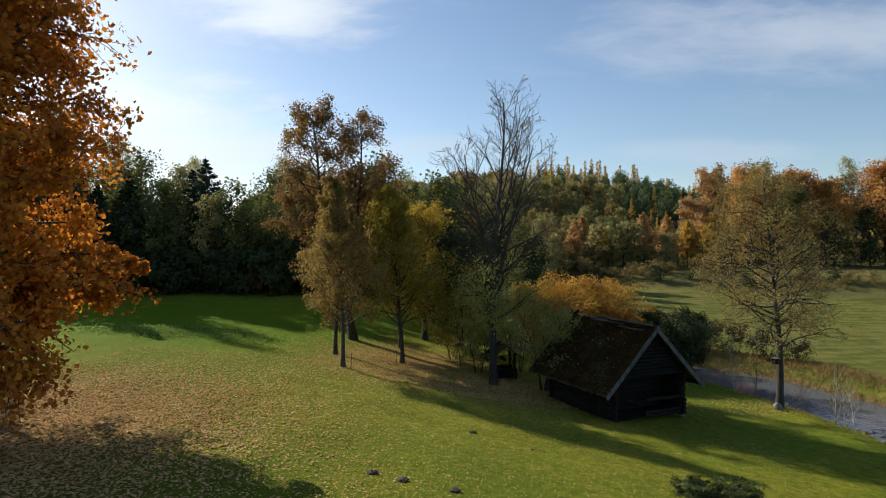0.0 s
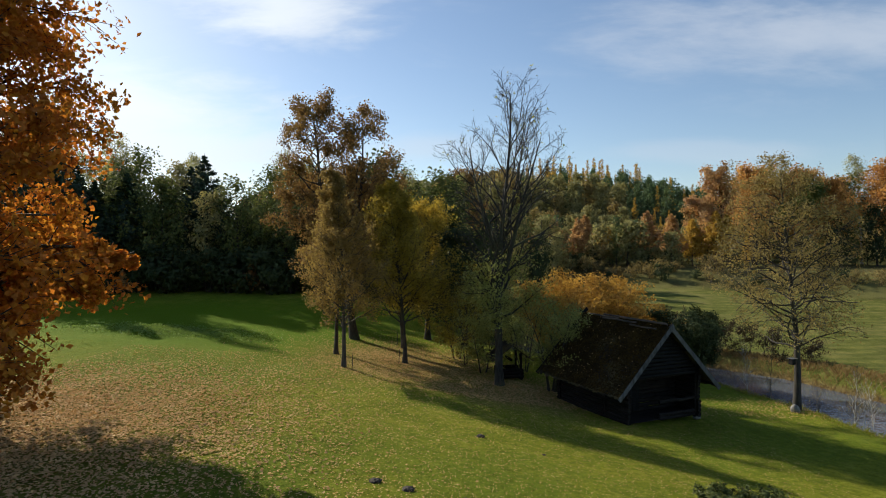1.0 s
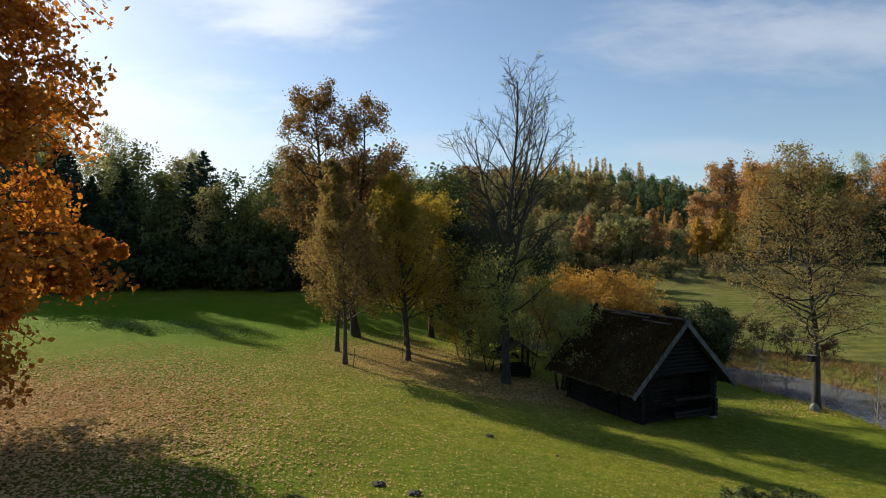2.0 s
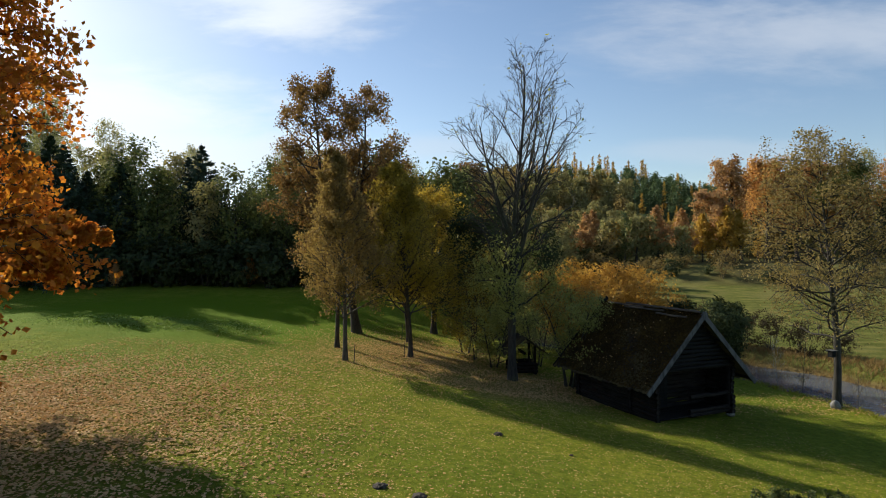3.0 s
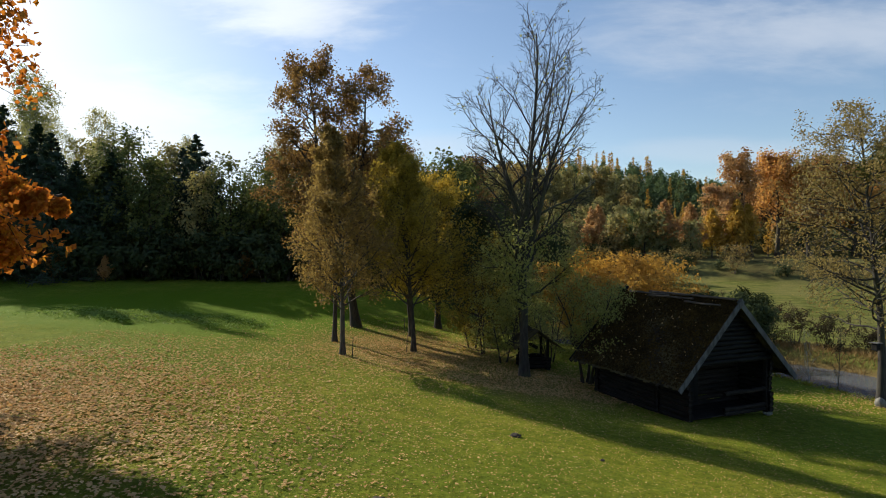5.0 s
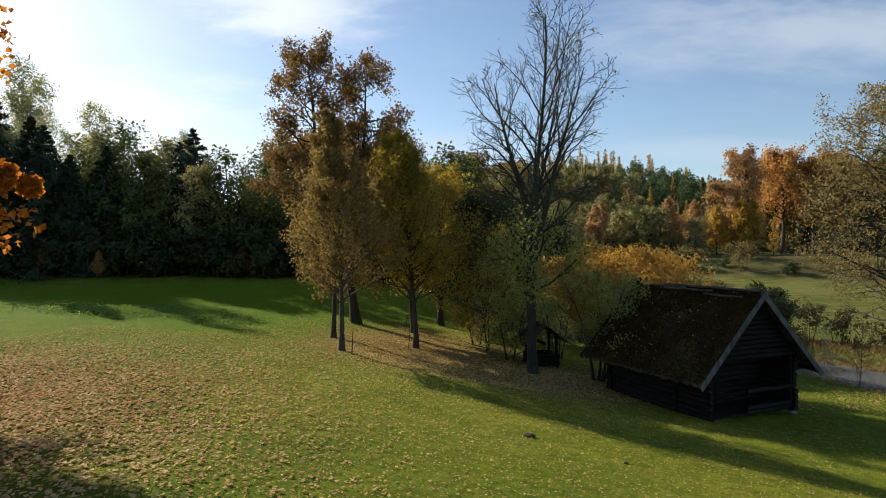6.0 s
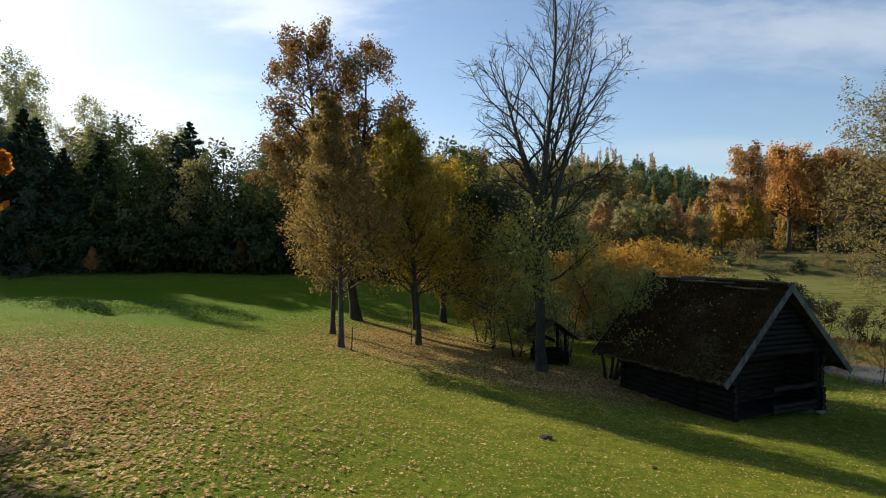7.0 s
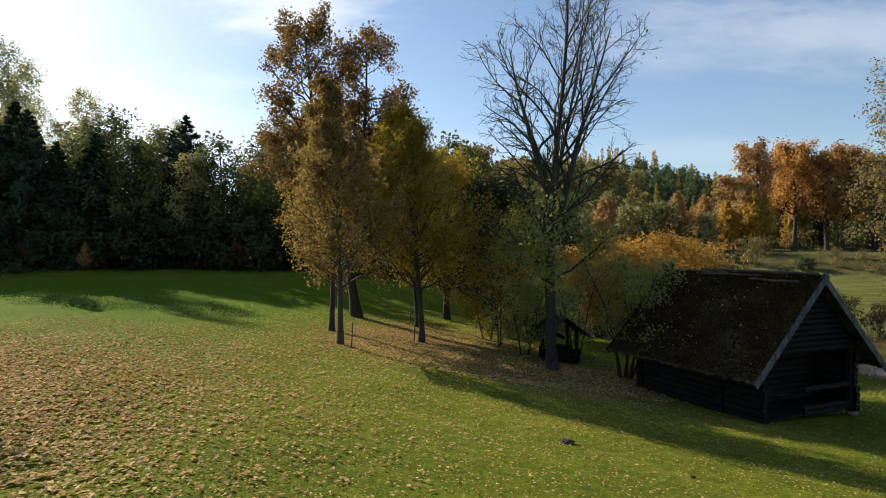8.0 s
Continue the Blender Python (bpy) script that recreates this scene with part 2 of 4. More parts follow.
NEEDLE = leaf_material("needle_spruce", [(0.0, (0.008, 0.018, 0.010)), (0.6, (0.018, 0.036, 0.016)), (1.0, (0.035, 0.055, 0.022))], 0.12, 0.04)
HILL_GREEN = leaf_material("leaf_hill_pine", [(0.0, (0.030, 0.052, 0.026)), (0.5, (0.060, 0.092, 0.042)), (1.0, (0.11, 0.14, 0.060))], 0.35)
THICKET = leaf_material("leaf_thicket", [(0.0, (0.088, 0.092, 0.044)), (0.5, (0.160, 0.155, 0.066)), (1.0, (0.25, 0.215, 0.085))], 0.5)
PALE = leaf_material("leaf_pale", [(0.0, (0.12, 0.140, 0.060)), (0.5, (0.20, 0.21, 0.090)), (1.0, (0.30, 0.28, 0.12))], 0.55)
WILLOW = leaf_material("leaf_willow", [(0.0, (0.20, 0.125, 0.032)), (0.45, (0.40, 0.235, 0.050)), (0.75, (0.47, 0.29, 0.058)), (1.0, (0.40, 0.36, 0.075))], 0.55, gain=1.1)
OLIVE = leaf_material("leaf_olive", [(0.0, (0.10, 0.12, 0.035)), (0.5, (0.22, 0.235, 0.068)), (1.0, (0.38, 0.36, 0.11))], 0.58, gain=1.3)
RUSSET = leaf_material("leaf_russet", [(0.0, (0.22, 0.135, 0.070)), (0.5, (0.38, 0.225, 0.10)), (1.0, (0.50, 0.33, 0.13))], 0.52, gain=1.15)
SEAR = leaf_material("leaf_sear", [(0.0, (0.10, 0.076, 0.036)), (0.5, (0.20, 0.150, 0.060)), (1.0, (0.32, 0.26, 0.090))], 0.48, gain=1.2)
BRUSH = leaf_material("leaf_brush", [(0.0, (0.020, 0.015, 0.009)), (0.6, (0.050, 0.036, 0.018)), (1.0, (0.10, 0.075, 0.032))], 0.2, gain=1.0)
REED = leaf_material("reed_straw", [(0.0, (0.12, 0.075, 0.030)), (0.5, (0.24, 0.16, 0.065)), (1.0, (0.36, 0.27, 0.12))], 0.3, gain=1.1)
BLADE = leaf_material("grass_blade", [(0.0, (0.085, 0.120, 0.008)), (0.5, (0.17, 0.195, 0.014)), (1.0, (0.30, 0.275, 0.035))], 0.35, gain=1.0)
WEED = leaf_material("leaf_weed", [(0.0, (0.08, 0.16, 0.025)), (0.5, (0.16, 0.26, 0.050)), (1.0, (0.27, 0.35, 0.09))], 0.3, gain=1.0)
FALLEN = leaf_material("leaf_fallen", [(0.0, (0.19, 0.090, 0.036)), (0.3, (0.43, 0.245, 0.095)), (0.7, (0.62, 0.41, 0.190)), (0.90, (0.70, 0.53, 0.29)), (1.0, (0.62, 0.27, 0.03))], 0.25, 0.008, 0.0, gain=1.0)
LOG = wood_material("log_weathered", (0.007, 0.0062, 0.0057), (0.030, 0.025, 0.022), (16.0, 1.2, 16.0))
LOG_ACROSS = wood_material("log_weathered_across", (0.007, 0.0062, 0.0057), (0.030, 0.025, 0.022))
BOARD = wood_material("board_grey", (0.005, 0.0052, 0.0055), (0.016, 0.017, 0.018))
GREY_EDGE = wood_material("board_bleached", (0.042, 0.043, 0.045), (0.14, 0.145, 0.15), (6.0, 6.0, 1.4))
ROOFING = wood_material("roof_plank", (0.014, 0.011, 0.009), (0.050, 0.040, 0.032), (16.0, 16.0, 1.5), 0.6)
MOSS = leaf_material("roof_moss", [(0.0, (0.015, 0.011, 0.007)), (0.5, (0.040, 0.028, 0.013)), (0.75, (0.090, 0.060, 0.020)), (1.0, (0.17, 0.11, 0.034))], 0.1, 0.0, gain=1.0)
POLE = wood_material("pole_bleached", (0.034, 0.029, 0.024), (0.13, 0.11, 0.092), (16.0, 1.2, 16.0))
STONE = bark_material("field_stone", (0.09, 0.088, 0.082), (0.22, 0.215, 0.20), 0.3)
SOIL = bark_material("molehill_soil", (0.018, 0.013, 0.009), (0.060, 0.044, 0.032))


# ---- shapes ----
def ramp(v, lo, hi):
    t = np.clip((np.asarray(v, float) - lo) / (hi - lo), 0, 1)
    return t * t * (3 - 2 * t)


RIVER = [(27.6, 6.0), (23.9, 27.0), (22.9, 35.0), (20.9, 41.3), (15.6, 47.4), (8.0, 53.0), (0.0, 56.0)]
WATER_LEVEL = -1.35


def river_distance(x, y):
    best = np.full(np.shape(x), 1e9)
    for (ax, ay), (bx, by) in zip(RIVER, RIVER[1:]):
        k = np.clip(((x - ax) * (bx - ax) + (y - ay) * (by - ay)) / ((bx - ax) ** 2 + (by - ay) ** 2), 0, 1)
        best = np.minimum(best, np.hypot(x - ax - k * (bx - ax), y - ay - k * (by - ay)))
    return best


def ground_height(x, y):
    """Height of the land: a lawn that falls towards the river, a meadow, a terrace and a wooded hill."""
    x, y = np.asarray(x, float), np.asarray(y, float)
    capped = 36 - np.logaddexp(0, (36 - y) / 3.0) * 3.0
    q = 0.85 * x + 0.53 * (36 + (capped - 36))
    z = -0.5 + 3.1 / (1 + np.exp(np.clip((q - 14.5) / 4.6, -40, 40)))
    right = ramp(x + 0.15 * y, 8, 22)
    z = z + right * (2.3 * ramp(y, 45, 100) + 2.9 * ramp(y + 0.64 * x, 114, 127)) + (1 - right) * (1.1 * ramp(y, 47, 62) + 0.6 * ramp(y, 62, 85))
    z = z + 22.5 * ramp(y, 112, 240) * (0.60 + 0.55 * np.exp(-((x - 45) / 45) ** 2))
    z = z + 0.05 * np.sin(x * 0.9 + 0.4 * y) * np.cos(y * 0.7 - 0.3 * x) + 0.10 * np.sin(x * 0.23 + 1.0) * np.sin(y * 0.19)
    carve = 1 - ramp(river_distance(x, y), 2.3, 4.9)
    return z * (1 - carve) + carve * (-2.4)


def gz(x, y):
    return float(ground_height(x, y))


def mesh_of(name, verts, faces, mat, smooth=False):
    """A mesh from arrays of corners and of four-cornered (or three-cornered) faces."""
    verts, faces = np.asarray(verts, np.float32), np.asarray(faces, np.int32)
    me = bpy.data.meshes.new(name)
    k = faces.shape[1]
    me.vertices.add(len(verts))
    me.vertices.foreach_set("co", verts.ravel())
    me.loops.add(faces.size)
    me.loops.foreach_set("vertex_index", faces.ravel())
    me.polygons.add(len(faces))
    me.polygons.foreach_set("loop_start", np.arange(0, faces.size, k, dtype=np.int32))
    me.polygons.foreach_set("use_smooth", np.full(len(faces), smooth))
    me.update(calc_edges=True)
    me.materials.append(mat)
    return me


def thing(name, m, label, category, group="", kind=""):
    ob = new(name)
    ob.empty_display_size = 0.2
    ob.matrix_basis = m
    return tagged(ob, label, category, group, kind)


def child(name, me, parent, label="", m=None):
    ob = new(name, me)
    ob.parent = parent
    if m is not None:
        ob.matrix_basis = m
    return tagged(ob, label)


def part(name, bm, mat, parent, label="", smooth=False):
    me = bpy.data.meshes.new(name)
    bm.to_mesh(me)
    bm.free()
    for p in me.polygons:
        p.use_smooth = smooth
    me.materials.append(mat)
    return child(name, me, parent, label)


def box(bm, x0, x1, y0, y1, z0, z1, bevel=0.0, m=None):
    got = bmesh.ops.create_cube(bm, size=1.0)["verts"]
    bmesh.ops.scale(bm, vec=(x1 - x0, y1 - y0, z1 - z0), verts=got)
    bmesh.ops.translate(bm, vec=((x0 + x1) / 2, (y0 + y1) / 2, (z0 + z1) / 2), verts=got)
    if bevel:
        edges = list({e for v in got for e in v.link_edges})
        got = list({v for f in bmesh.ops.bevel(bm, geom=edges, offset=bevel, segments=1, affect="EDGES")["faces"] for v in f.verts} | {v for v in got if v.is_valid})
    if m is not None:
        bmesh.ops.transform(bm, matrix=m, verts=[v for v in got if v.is_valid])
    return bm


def tube(points, radii, sides):
    """Corners and faces of a tapered, bending stem."""
    points, radii = np.asarray(points, float), np.asarray(radii, float)
    way = np.gradient(points, axis=0)
    way /= np.linalg.norm(way, axis=1)[:, None] + 1e-9
    ref = np.array([0.31, 0.95, 0.05]) if abs(way[0][1]) < 0.8 else np.array([0.95, 0.1, 0.3])
    u = np.cross(way, ref)
    u /= np.linalg.norm(u, axis=1)[:, None] + 1e-9
    v = np.cross(way, u)
    a = np.linspace(0, 2 * math.pi, sides, endpoint=False)
    ring = points[:, None] + radii[:, None, None] * (np.cos(a)[None, :, None] * u[:, None] + np.sin(a)[None, :, None] * v[:, None])
    n = len(points)
    i, j = np.meshgrid(np.arange(n - 1), np.arange(sides), indexing="ij")
    k = (j + 1) % sides
    return ring.reshape(-1, 3), np.stack([i * sides + j, i * sides + k, (i + 1) * sides + k, (i + 1) * sides + j], -1).reshape(-1, 4)


def joined(pieces):
    at, vs, fs = 0, [], []
    for v, f in pieces:
        vs.append(v)
        fs.append(f + at)
        at += len(v)
    return np.concatenate(vs), np.concatenate(fs)


def blades(rng, centre, size, slim=0.6, flat=0.0, fold=0.22, facing=None):
    """One bent four-cornered leaf at every centre. flat: how far it lies level. facing: the way its upper side leans, as leaves turn to the light."""
    n = len(centre)
    a = rng.normal(size=(n, 3))
    a[:, 2] *= 1 - flat
    if facing is not None:
        a = np.cross(facing + rng.normal(size=(n, 3)) * 0.5, a)
    a /= np.linalg.norm(a, axis=1)[:, None] + 1e-9
    b = np.cross(a, rng.normal(size=(n, 3)) * np.array([1 - flat, 1 - flat, 1.0]) if facing is None else facing + rng.normal(size=(n, 3)) * 0.3)
    b /= np.linalg.norm(b, axis=1)[:, None] + 1e-9
    c = np.cross(a, b)
    s = (np.asarray(size) * rng.uniform(0.6, 1.25, n))[:, None]
    lift = c * s * fold
    v = np.stack([centre - a * s, centre + b * s * slim + lift, centre + a * s, centre - b * s * slim + lift], 1)
    return v.reshape(-1, 3), np.arange(4 * n).reshape(n, 4)


# ---- trees ----
def turned(d, angle, around):
    """The direction d bent by an angle, towards the side 'around' of it."""
    ref = np.array([0, 0, 1.0]) if abs(d[2]) < 0.9 else np.array([1.0, 0, 0])
    u = np.cross(d, ref)
    u /= np.linalg.norm(u)
    v = np.cross(d, u)
    return math.cos(angle) * d + math.sin(angle) * (math.cos(around) * u + math.sin(around) * v)


def stem(rng, p, d, length, r0, r1, segments, wobble, up):
    pts, d = [np.array(p, float)], np.array(d, float)
    for _ in range(segments):
        d = d + rng.normal(size=3) * wobble
        d[2] += up
        d /= np.linalg.norm(d)
        pts.append(pts[-1] + d * length / segments)
    k = np.linspace(0, 1, segments + 1)
    return np.array(pts), r0 + (r1 - r0) * k ** 0.8


def grown(seed, height, radius, profile, first=0.2, counts=(26, 7, 4), angles=(62, 45, 40), wobble=(0.03, 0.10, 0.14, 0.16), up=(0.0, 0.03, 0.02, 0.0),
          ratio=(0.42, 0.40), leaves=26, size=0.08, slim=0.6, spread=0.16, lean=(0, 0), stems=1, forks=(), sides=(9, 5, 4, 3), keep=None, flare=1.35, tip=0.12, spike=0.25, flat=0.0, segs=(14, 7, 4, 2), girth=0.020, gaps=0.55, gap_size=1.5, vary=(0.72, 1.18), turned_out=0.8, twig=1.0):
    """A tree in its own place: stems, limbs (each with its twigs) and leaves. profile(h) is a limb's length at the height h, 0 to 1."""
    rng = np.random.default_rng(seed)
    trunks, limbs, centres = [], [], []
    for s in range(len(forks) or stems):
        if forks:
            d, base, tall = np.array([forks[s][0], forks[s][1], 1.0]), np.zeros(3), height * forks[s][2]
            if s:
                base = np.array([np.interp(forks[s][3] * height, first_stem[:, 2], first_stem[:, k]) for k in range(3)])
        elif stems == 1:
            d, base, tall = np.array([lean[0], lean[1], 1.0]), np.zeros(3), height
        else:
            a = 2.4 * s + rng.uniform(-0.4, 0.4)
            d = np.array([0.34 * math.cos(a) * rng.uniform(0.4, 1.2) + lean[0], 0.34 * math.sin(a) * rng.uniform(0.4, 1.2) + lean[1], 1.0])
            base, tall = np.array([0.18 * math.cos(a), 0.18 * math.sin(a), 0]), height * rng.uniform(0.75, 1.0)
        d /= np.linalg.norm(d)
        pts, rad = stem(rng, base - np.array([0, 0, 0.15]), d, tall, radius, radius * tip, segs[0], wobble[0], up[0])
        if s == 0:
            first_stem = pts
        if s and forks:
            rad = rad * 0.72
        else:
            rad[0] *= flare
        trunks.append(tube(pts, rad, sides[0]))
        shorter, share = forks[s][4:6] if forks and len(forks[s]) > 4 else (1.0, 1.0 / (len(forks) or stems))
        n = max(3, round(counts[0] * share))
        for i in range(n):
            low = 0.12 if s and forks else first
            h = low + (0.985 - low) * ((i + rng.uniform(0, 0.9)) / n)
            k = min(h * segs[0], segs[0] - 0.001)
            p = pts[int(k)] + (pts[int(k) + 1] - pts[int(k)]) * (k % 1)
            long = shorter * profile(h) * rng.uniform(vary[0], vary[1])
            if long < 0.15:
                continue
            r = min(np.interp(h, np.linspace(0, 1, segs[0] + 1), rad) * 0.62, 0.014 + long * girth)
            way = turned(d, radians(angles[0] * (1 - spike * h) * rng.uniform(0.8, 1.15)), 2.4 * i + rng.uniform(-0.5, 0.5))
            lp, lr = stem(rng, p, way, long, r, r * 0.25, segs[1], wobble[1], up[1])
            piece = [tube(lp, lr, sides[1])]
            ends = [(lp, long)] if len(counts) == 1 else []
            if len(counts) > 1:
                for j in range(counts[1]):
                    g = 0.22 + 0.78 * (j + rng.uniform(0, 0.9)) / counts[1]
                    k = min(g * segs[1], segs[1] - 0.001)
                    q = lp[int(k)] + (lp[int(k) + 1] - lp[int(k)]) * (k % 1)
                    l2 = long * ratio[0] * (1.15 - 0.5 * g) * rng.uniform(0.7, 1.25)
                    w2 = turned(lp[int(k) + 1] - lp[int(k)] if long > 0 else way, 0, 0)
                    w2 = turned(w2 / np.linalg.norm(w2), radians(angles[1] * rng.uniform(0.7, 1.2)), rng.uniform(0, 6.28))
                    r2 = max(0.006 * twig, np.interp(g, np.linspace(0, 1, segs[1] + 1), lr) * 0.6)
                    tp, tr = stem(rng, q, w2, l2, r2, r2 * 0.35, segs[2], wobble[2], up[2])
                    piece.append(tube(tp, tr, sides[2]))
                    if len(counts) == 2:
                        ends.append((tp, l2))
                    else:
                        for m in range(counts[2]):
                            e = 0.25 + 0.75 * (m + rng.uniform(0, 0.9)) / counts[2]
                            k = min(e * segs[2], segs[2] - 0.001)
                            o = tp[int(k)] + (tp[int(k) + 1] - tp[int(k)]) * (k % 1)
                            l3 = l2 * ratio[1] * rng.uniform(0.7, 1.4)
                            w3 = tp[int(k) + 1] - tp[int(k)]
                            w3 = turned(w3 / np.linalg.norm(w3), radians(angles[2] * rng.uniform(0.6, 1.2)), rng.uniform(0, 6.28))
                            r3 = max(0.004 * twig, r2 * 0.45)
                            up3, ur = stem(rng, o, w3, l3, r3, r3 * 0.4, segs[3], wobble[3], up[3])
                            piece.append(tube(up3, ur, sides[3]))
                            ends.append((up3, l3))
            limbs.append(joined(piece))
            small = min(1.0, 0.25 + 0.5 * long)
            count = max(1, round(leaves * small)) if leaves else 0
            for pts2, _ in ends:
                c = pts2[rng.integers(max(0, len(pts2) - 3), len(pts2), count)]
                c = c + (pts2[-1] - pts2[0]) * rng.uniform(-0.4, 0.1, count)[:, None] + np.clip(rng.normal(size=(count, 3)), -1.3, 1.3) * spread * small
                centres.append(c)
    centres = np.concatenate(centres) if leaves else np.zeros((0, 3))
    if leaves:
        wave = sum(np.sin(centres @ (rng.normal(size=3) * 3.0 / gap_size) + rng.uniform(0, 6.28)) for _ in range(5)) / 1.6
        centres = centres[rng.uniform(size=len(centres)) < np.clip(1 - gaps * (0.5 + wave), 0.06, 1)]
    if keep is not None and leaves:
        centres = centres[rng.uniform(size=len(centres)) < keep(centres)]
    out = None
    if len(centres):
        out = (centres - centres.mean(axis=0)) / (centres.std(axis=0) + 1e-6)
        out /= np.linalg.norm(out, axis=1)[:, None] + 1e-6
        out = (out + np.array([0, 0, 0.35])) * turned_out
    crown = blades(rng, centres, size, slim, flat, facing=out) if len(centres) else None
    return joined(trunks), limbs, crown


def plant_tree(name, label, category, x, y, bark, leaf, apart=True, turn=0.0, group="", crown_label="", **how):
    """A tree that stands on the ground at x, y: trunk, limbs and crown."""
    trunk, limbs, crown = grown(**how)
    ob = thing(name, pose(x, y, gz(x, y), 0, 0, turn), label, category, group)
    if apart:
        child("trunk", mesh_of("trunk", *trunk, bark, True), ob)
        for limb in limbs:
            child("limb", mesh_of("limb", *limb, bark, True), ob)
    else:
        child("stem", mesh_of("stem", *joined([trunk, *limbs]), bark, True), ob)
    if crown is not None:
        child("crown", mesh_of("crown", *crown, leaf), ob, crown_label)
    return ob


def dome(wide, low=0.5, peak=0.45):
    """Limb lengths of a rounded crown that is widest at 'peak' of its height."""
    return lambda h: wide * (low + (1 - low) * h / peak if h < peak else max(0.12, math.sqrt(max(0.0, 1 - ((h - peak) / (1.02 - peak)) ** 2))))


def spindle(wide, low=0.7, peak=0.28):
    """Limb lengths of a slender crown that tapers to a pointed top."""
    return lambda h: wide * (low + (1 - low) * h / peak if h < peak else 0.10 + 0.90 * ((1.0 - h) / (1.0 - peak)) ** 0.8)


def cone(wide):
    return lambda h: wide * max(0.02, (1.0 - h)) ** 1.05


# ---- the land ----
def spaced(points):
    """Coordinates from (start, step) pairs up to the last start."""
    got = []
    for (a, step), (b, _) in zip(points, points[1:]):
        got += list(np.arange(a, b - step * 0.5, step))
    return np.array(got + [points[-1][0]])


def build_ground():
    xs = spaced([(-1500, 150), (-300, 30), (-90, 5), (-34, 0.8), (34, 3), (100, 15), (300, 150), (1500, 0)])
    ys = spaced([(-1200, 150), (-150, 25), (-25, 4), (3, 0.8), (66, 2), (110, 8), (300, 60), (900, 200), (2900, 0)])
    gx, gy = np.meshgrid(xs, ys, indexing="ij")
    v = np.stack([gx, gy, ground_height(gx, gy)], -1).reshape(-1, 3)
    n, m = len(xs), len(ys)
    i, j = np.meshgrid(np.arange(n - 1), np.arange(m - 1), indexing="ij")
    f = np.stack([i * m + j, (i + 1) * m + j, (i + 1) * m + j + 1, i * m + j + 1], -1).reshape(-1, 4)
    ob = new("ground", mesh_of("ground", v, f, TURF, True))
    tagged(ob, "mown green lawn sloping to a river, meadow and wooded hill beyond", "ground", kind="structure")


def build_water():
    p = np.array(RIVER)
    t = np.linspace(0, len(p) - 1, 60)
    mid = np.stack([np.interp(t, np.arange(len(p)), p[:, 0]), np.interp(t, np.arange(len(p)), p[:, 1])], 1)
    way = np.gradient(mid, axis=0)
    side = np.stack([-way[:, 1], way[:, 0]], 1)
    side /= np.linalg.norm(side, axis=1)[:, None]
    v = []
    for k in np.linspace(-1, 1, 7):
        v.append(np.concatenate([mid + side * 5.2 * k, np.full((60, 1), WATER_LEVEL)], 1))
    v = np.concatenate(v)
    i, j = np.meshgrid(np.arange(6), np.arange(59), indexing="ij")
    f = np.stack([i * 60 + j, i * 60 + j + 1, (i + 1) * 60 + j + 1, (i + 1) * 60 + j], -1).reshape(-1, 4)
    tagged(new("water", mesh_of("water", v, f, WATER, True)), "still narrow river reflecting blue sky below grassy banks", "river", kind="structure")


build_ground()
build_water()


# ---- the log barn ----
BARN = pose(10.11, 27.96, 0.0, 0, 0, 23.7)
HALF, ROOF_LONG, EAVE, PEAK, WALL, FRONT, WALL_LONG = 2.957, 6.45, 1.42, 4.40, 2.09, 0.56, 5.08


def log_mesh(name, long, r, seed, mat, axis):
    """A hewn log with uneven girth along x or y."""
    rng = np.random.default_rng(seed)
    k = np.linspace(-long / 2, long / 2, 9)
    p = np.stack([k, rng.normal(size=9) * 0.008, rng.normal(size=9) * 0.008], 1)
    if axis == "y":
        p = p[:, [1, 0, 2]]
    v, f = tube(p, r * rng.uniform(0.92, 1.06, 9), 8)
    n = len(v)
    caps_v = np.array([p[0], p[-1]])
    v = np.concatenate([v, caps_v])
    a = np.arange(8)
    f = np.concatenate([f, np.stack([a[::2], (a[::2] + 1) % 8, (a[::2] + 2) % 8, np.full(4, n)], 1),
                        np.stack([n - 8 + a[::2], n - 8 + (a[::2] + 1) % 8, n - 8 + (a[::2] + 2) % 8, np.full(4, n + 1)], 1)])
    return mesh_of(name, v, f, mat, True)


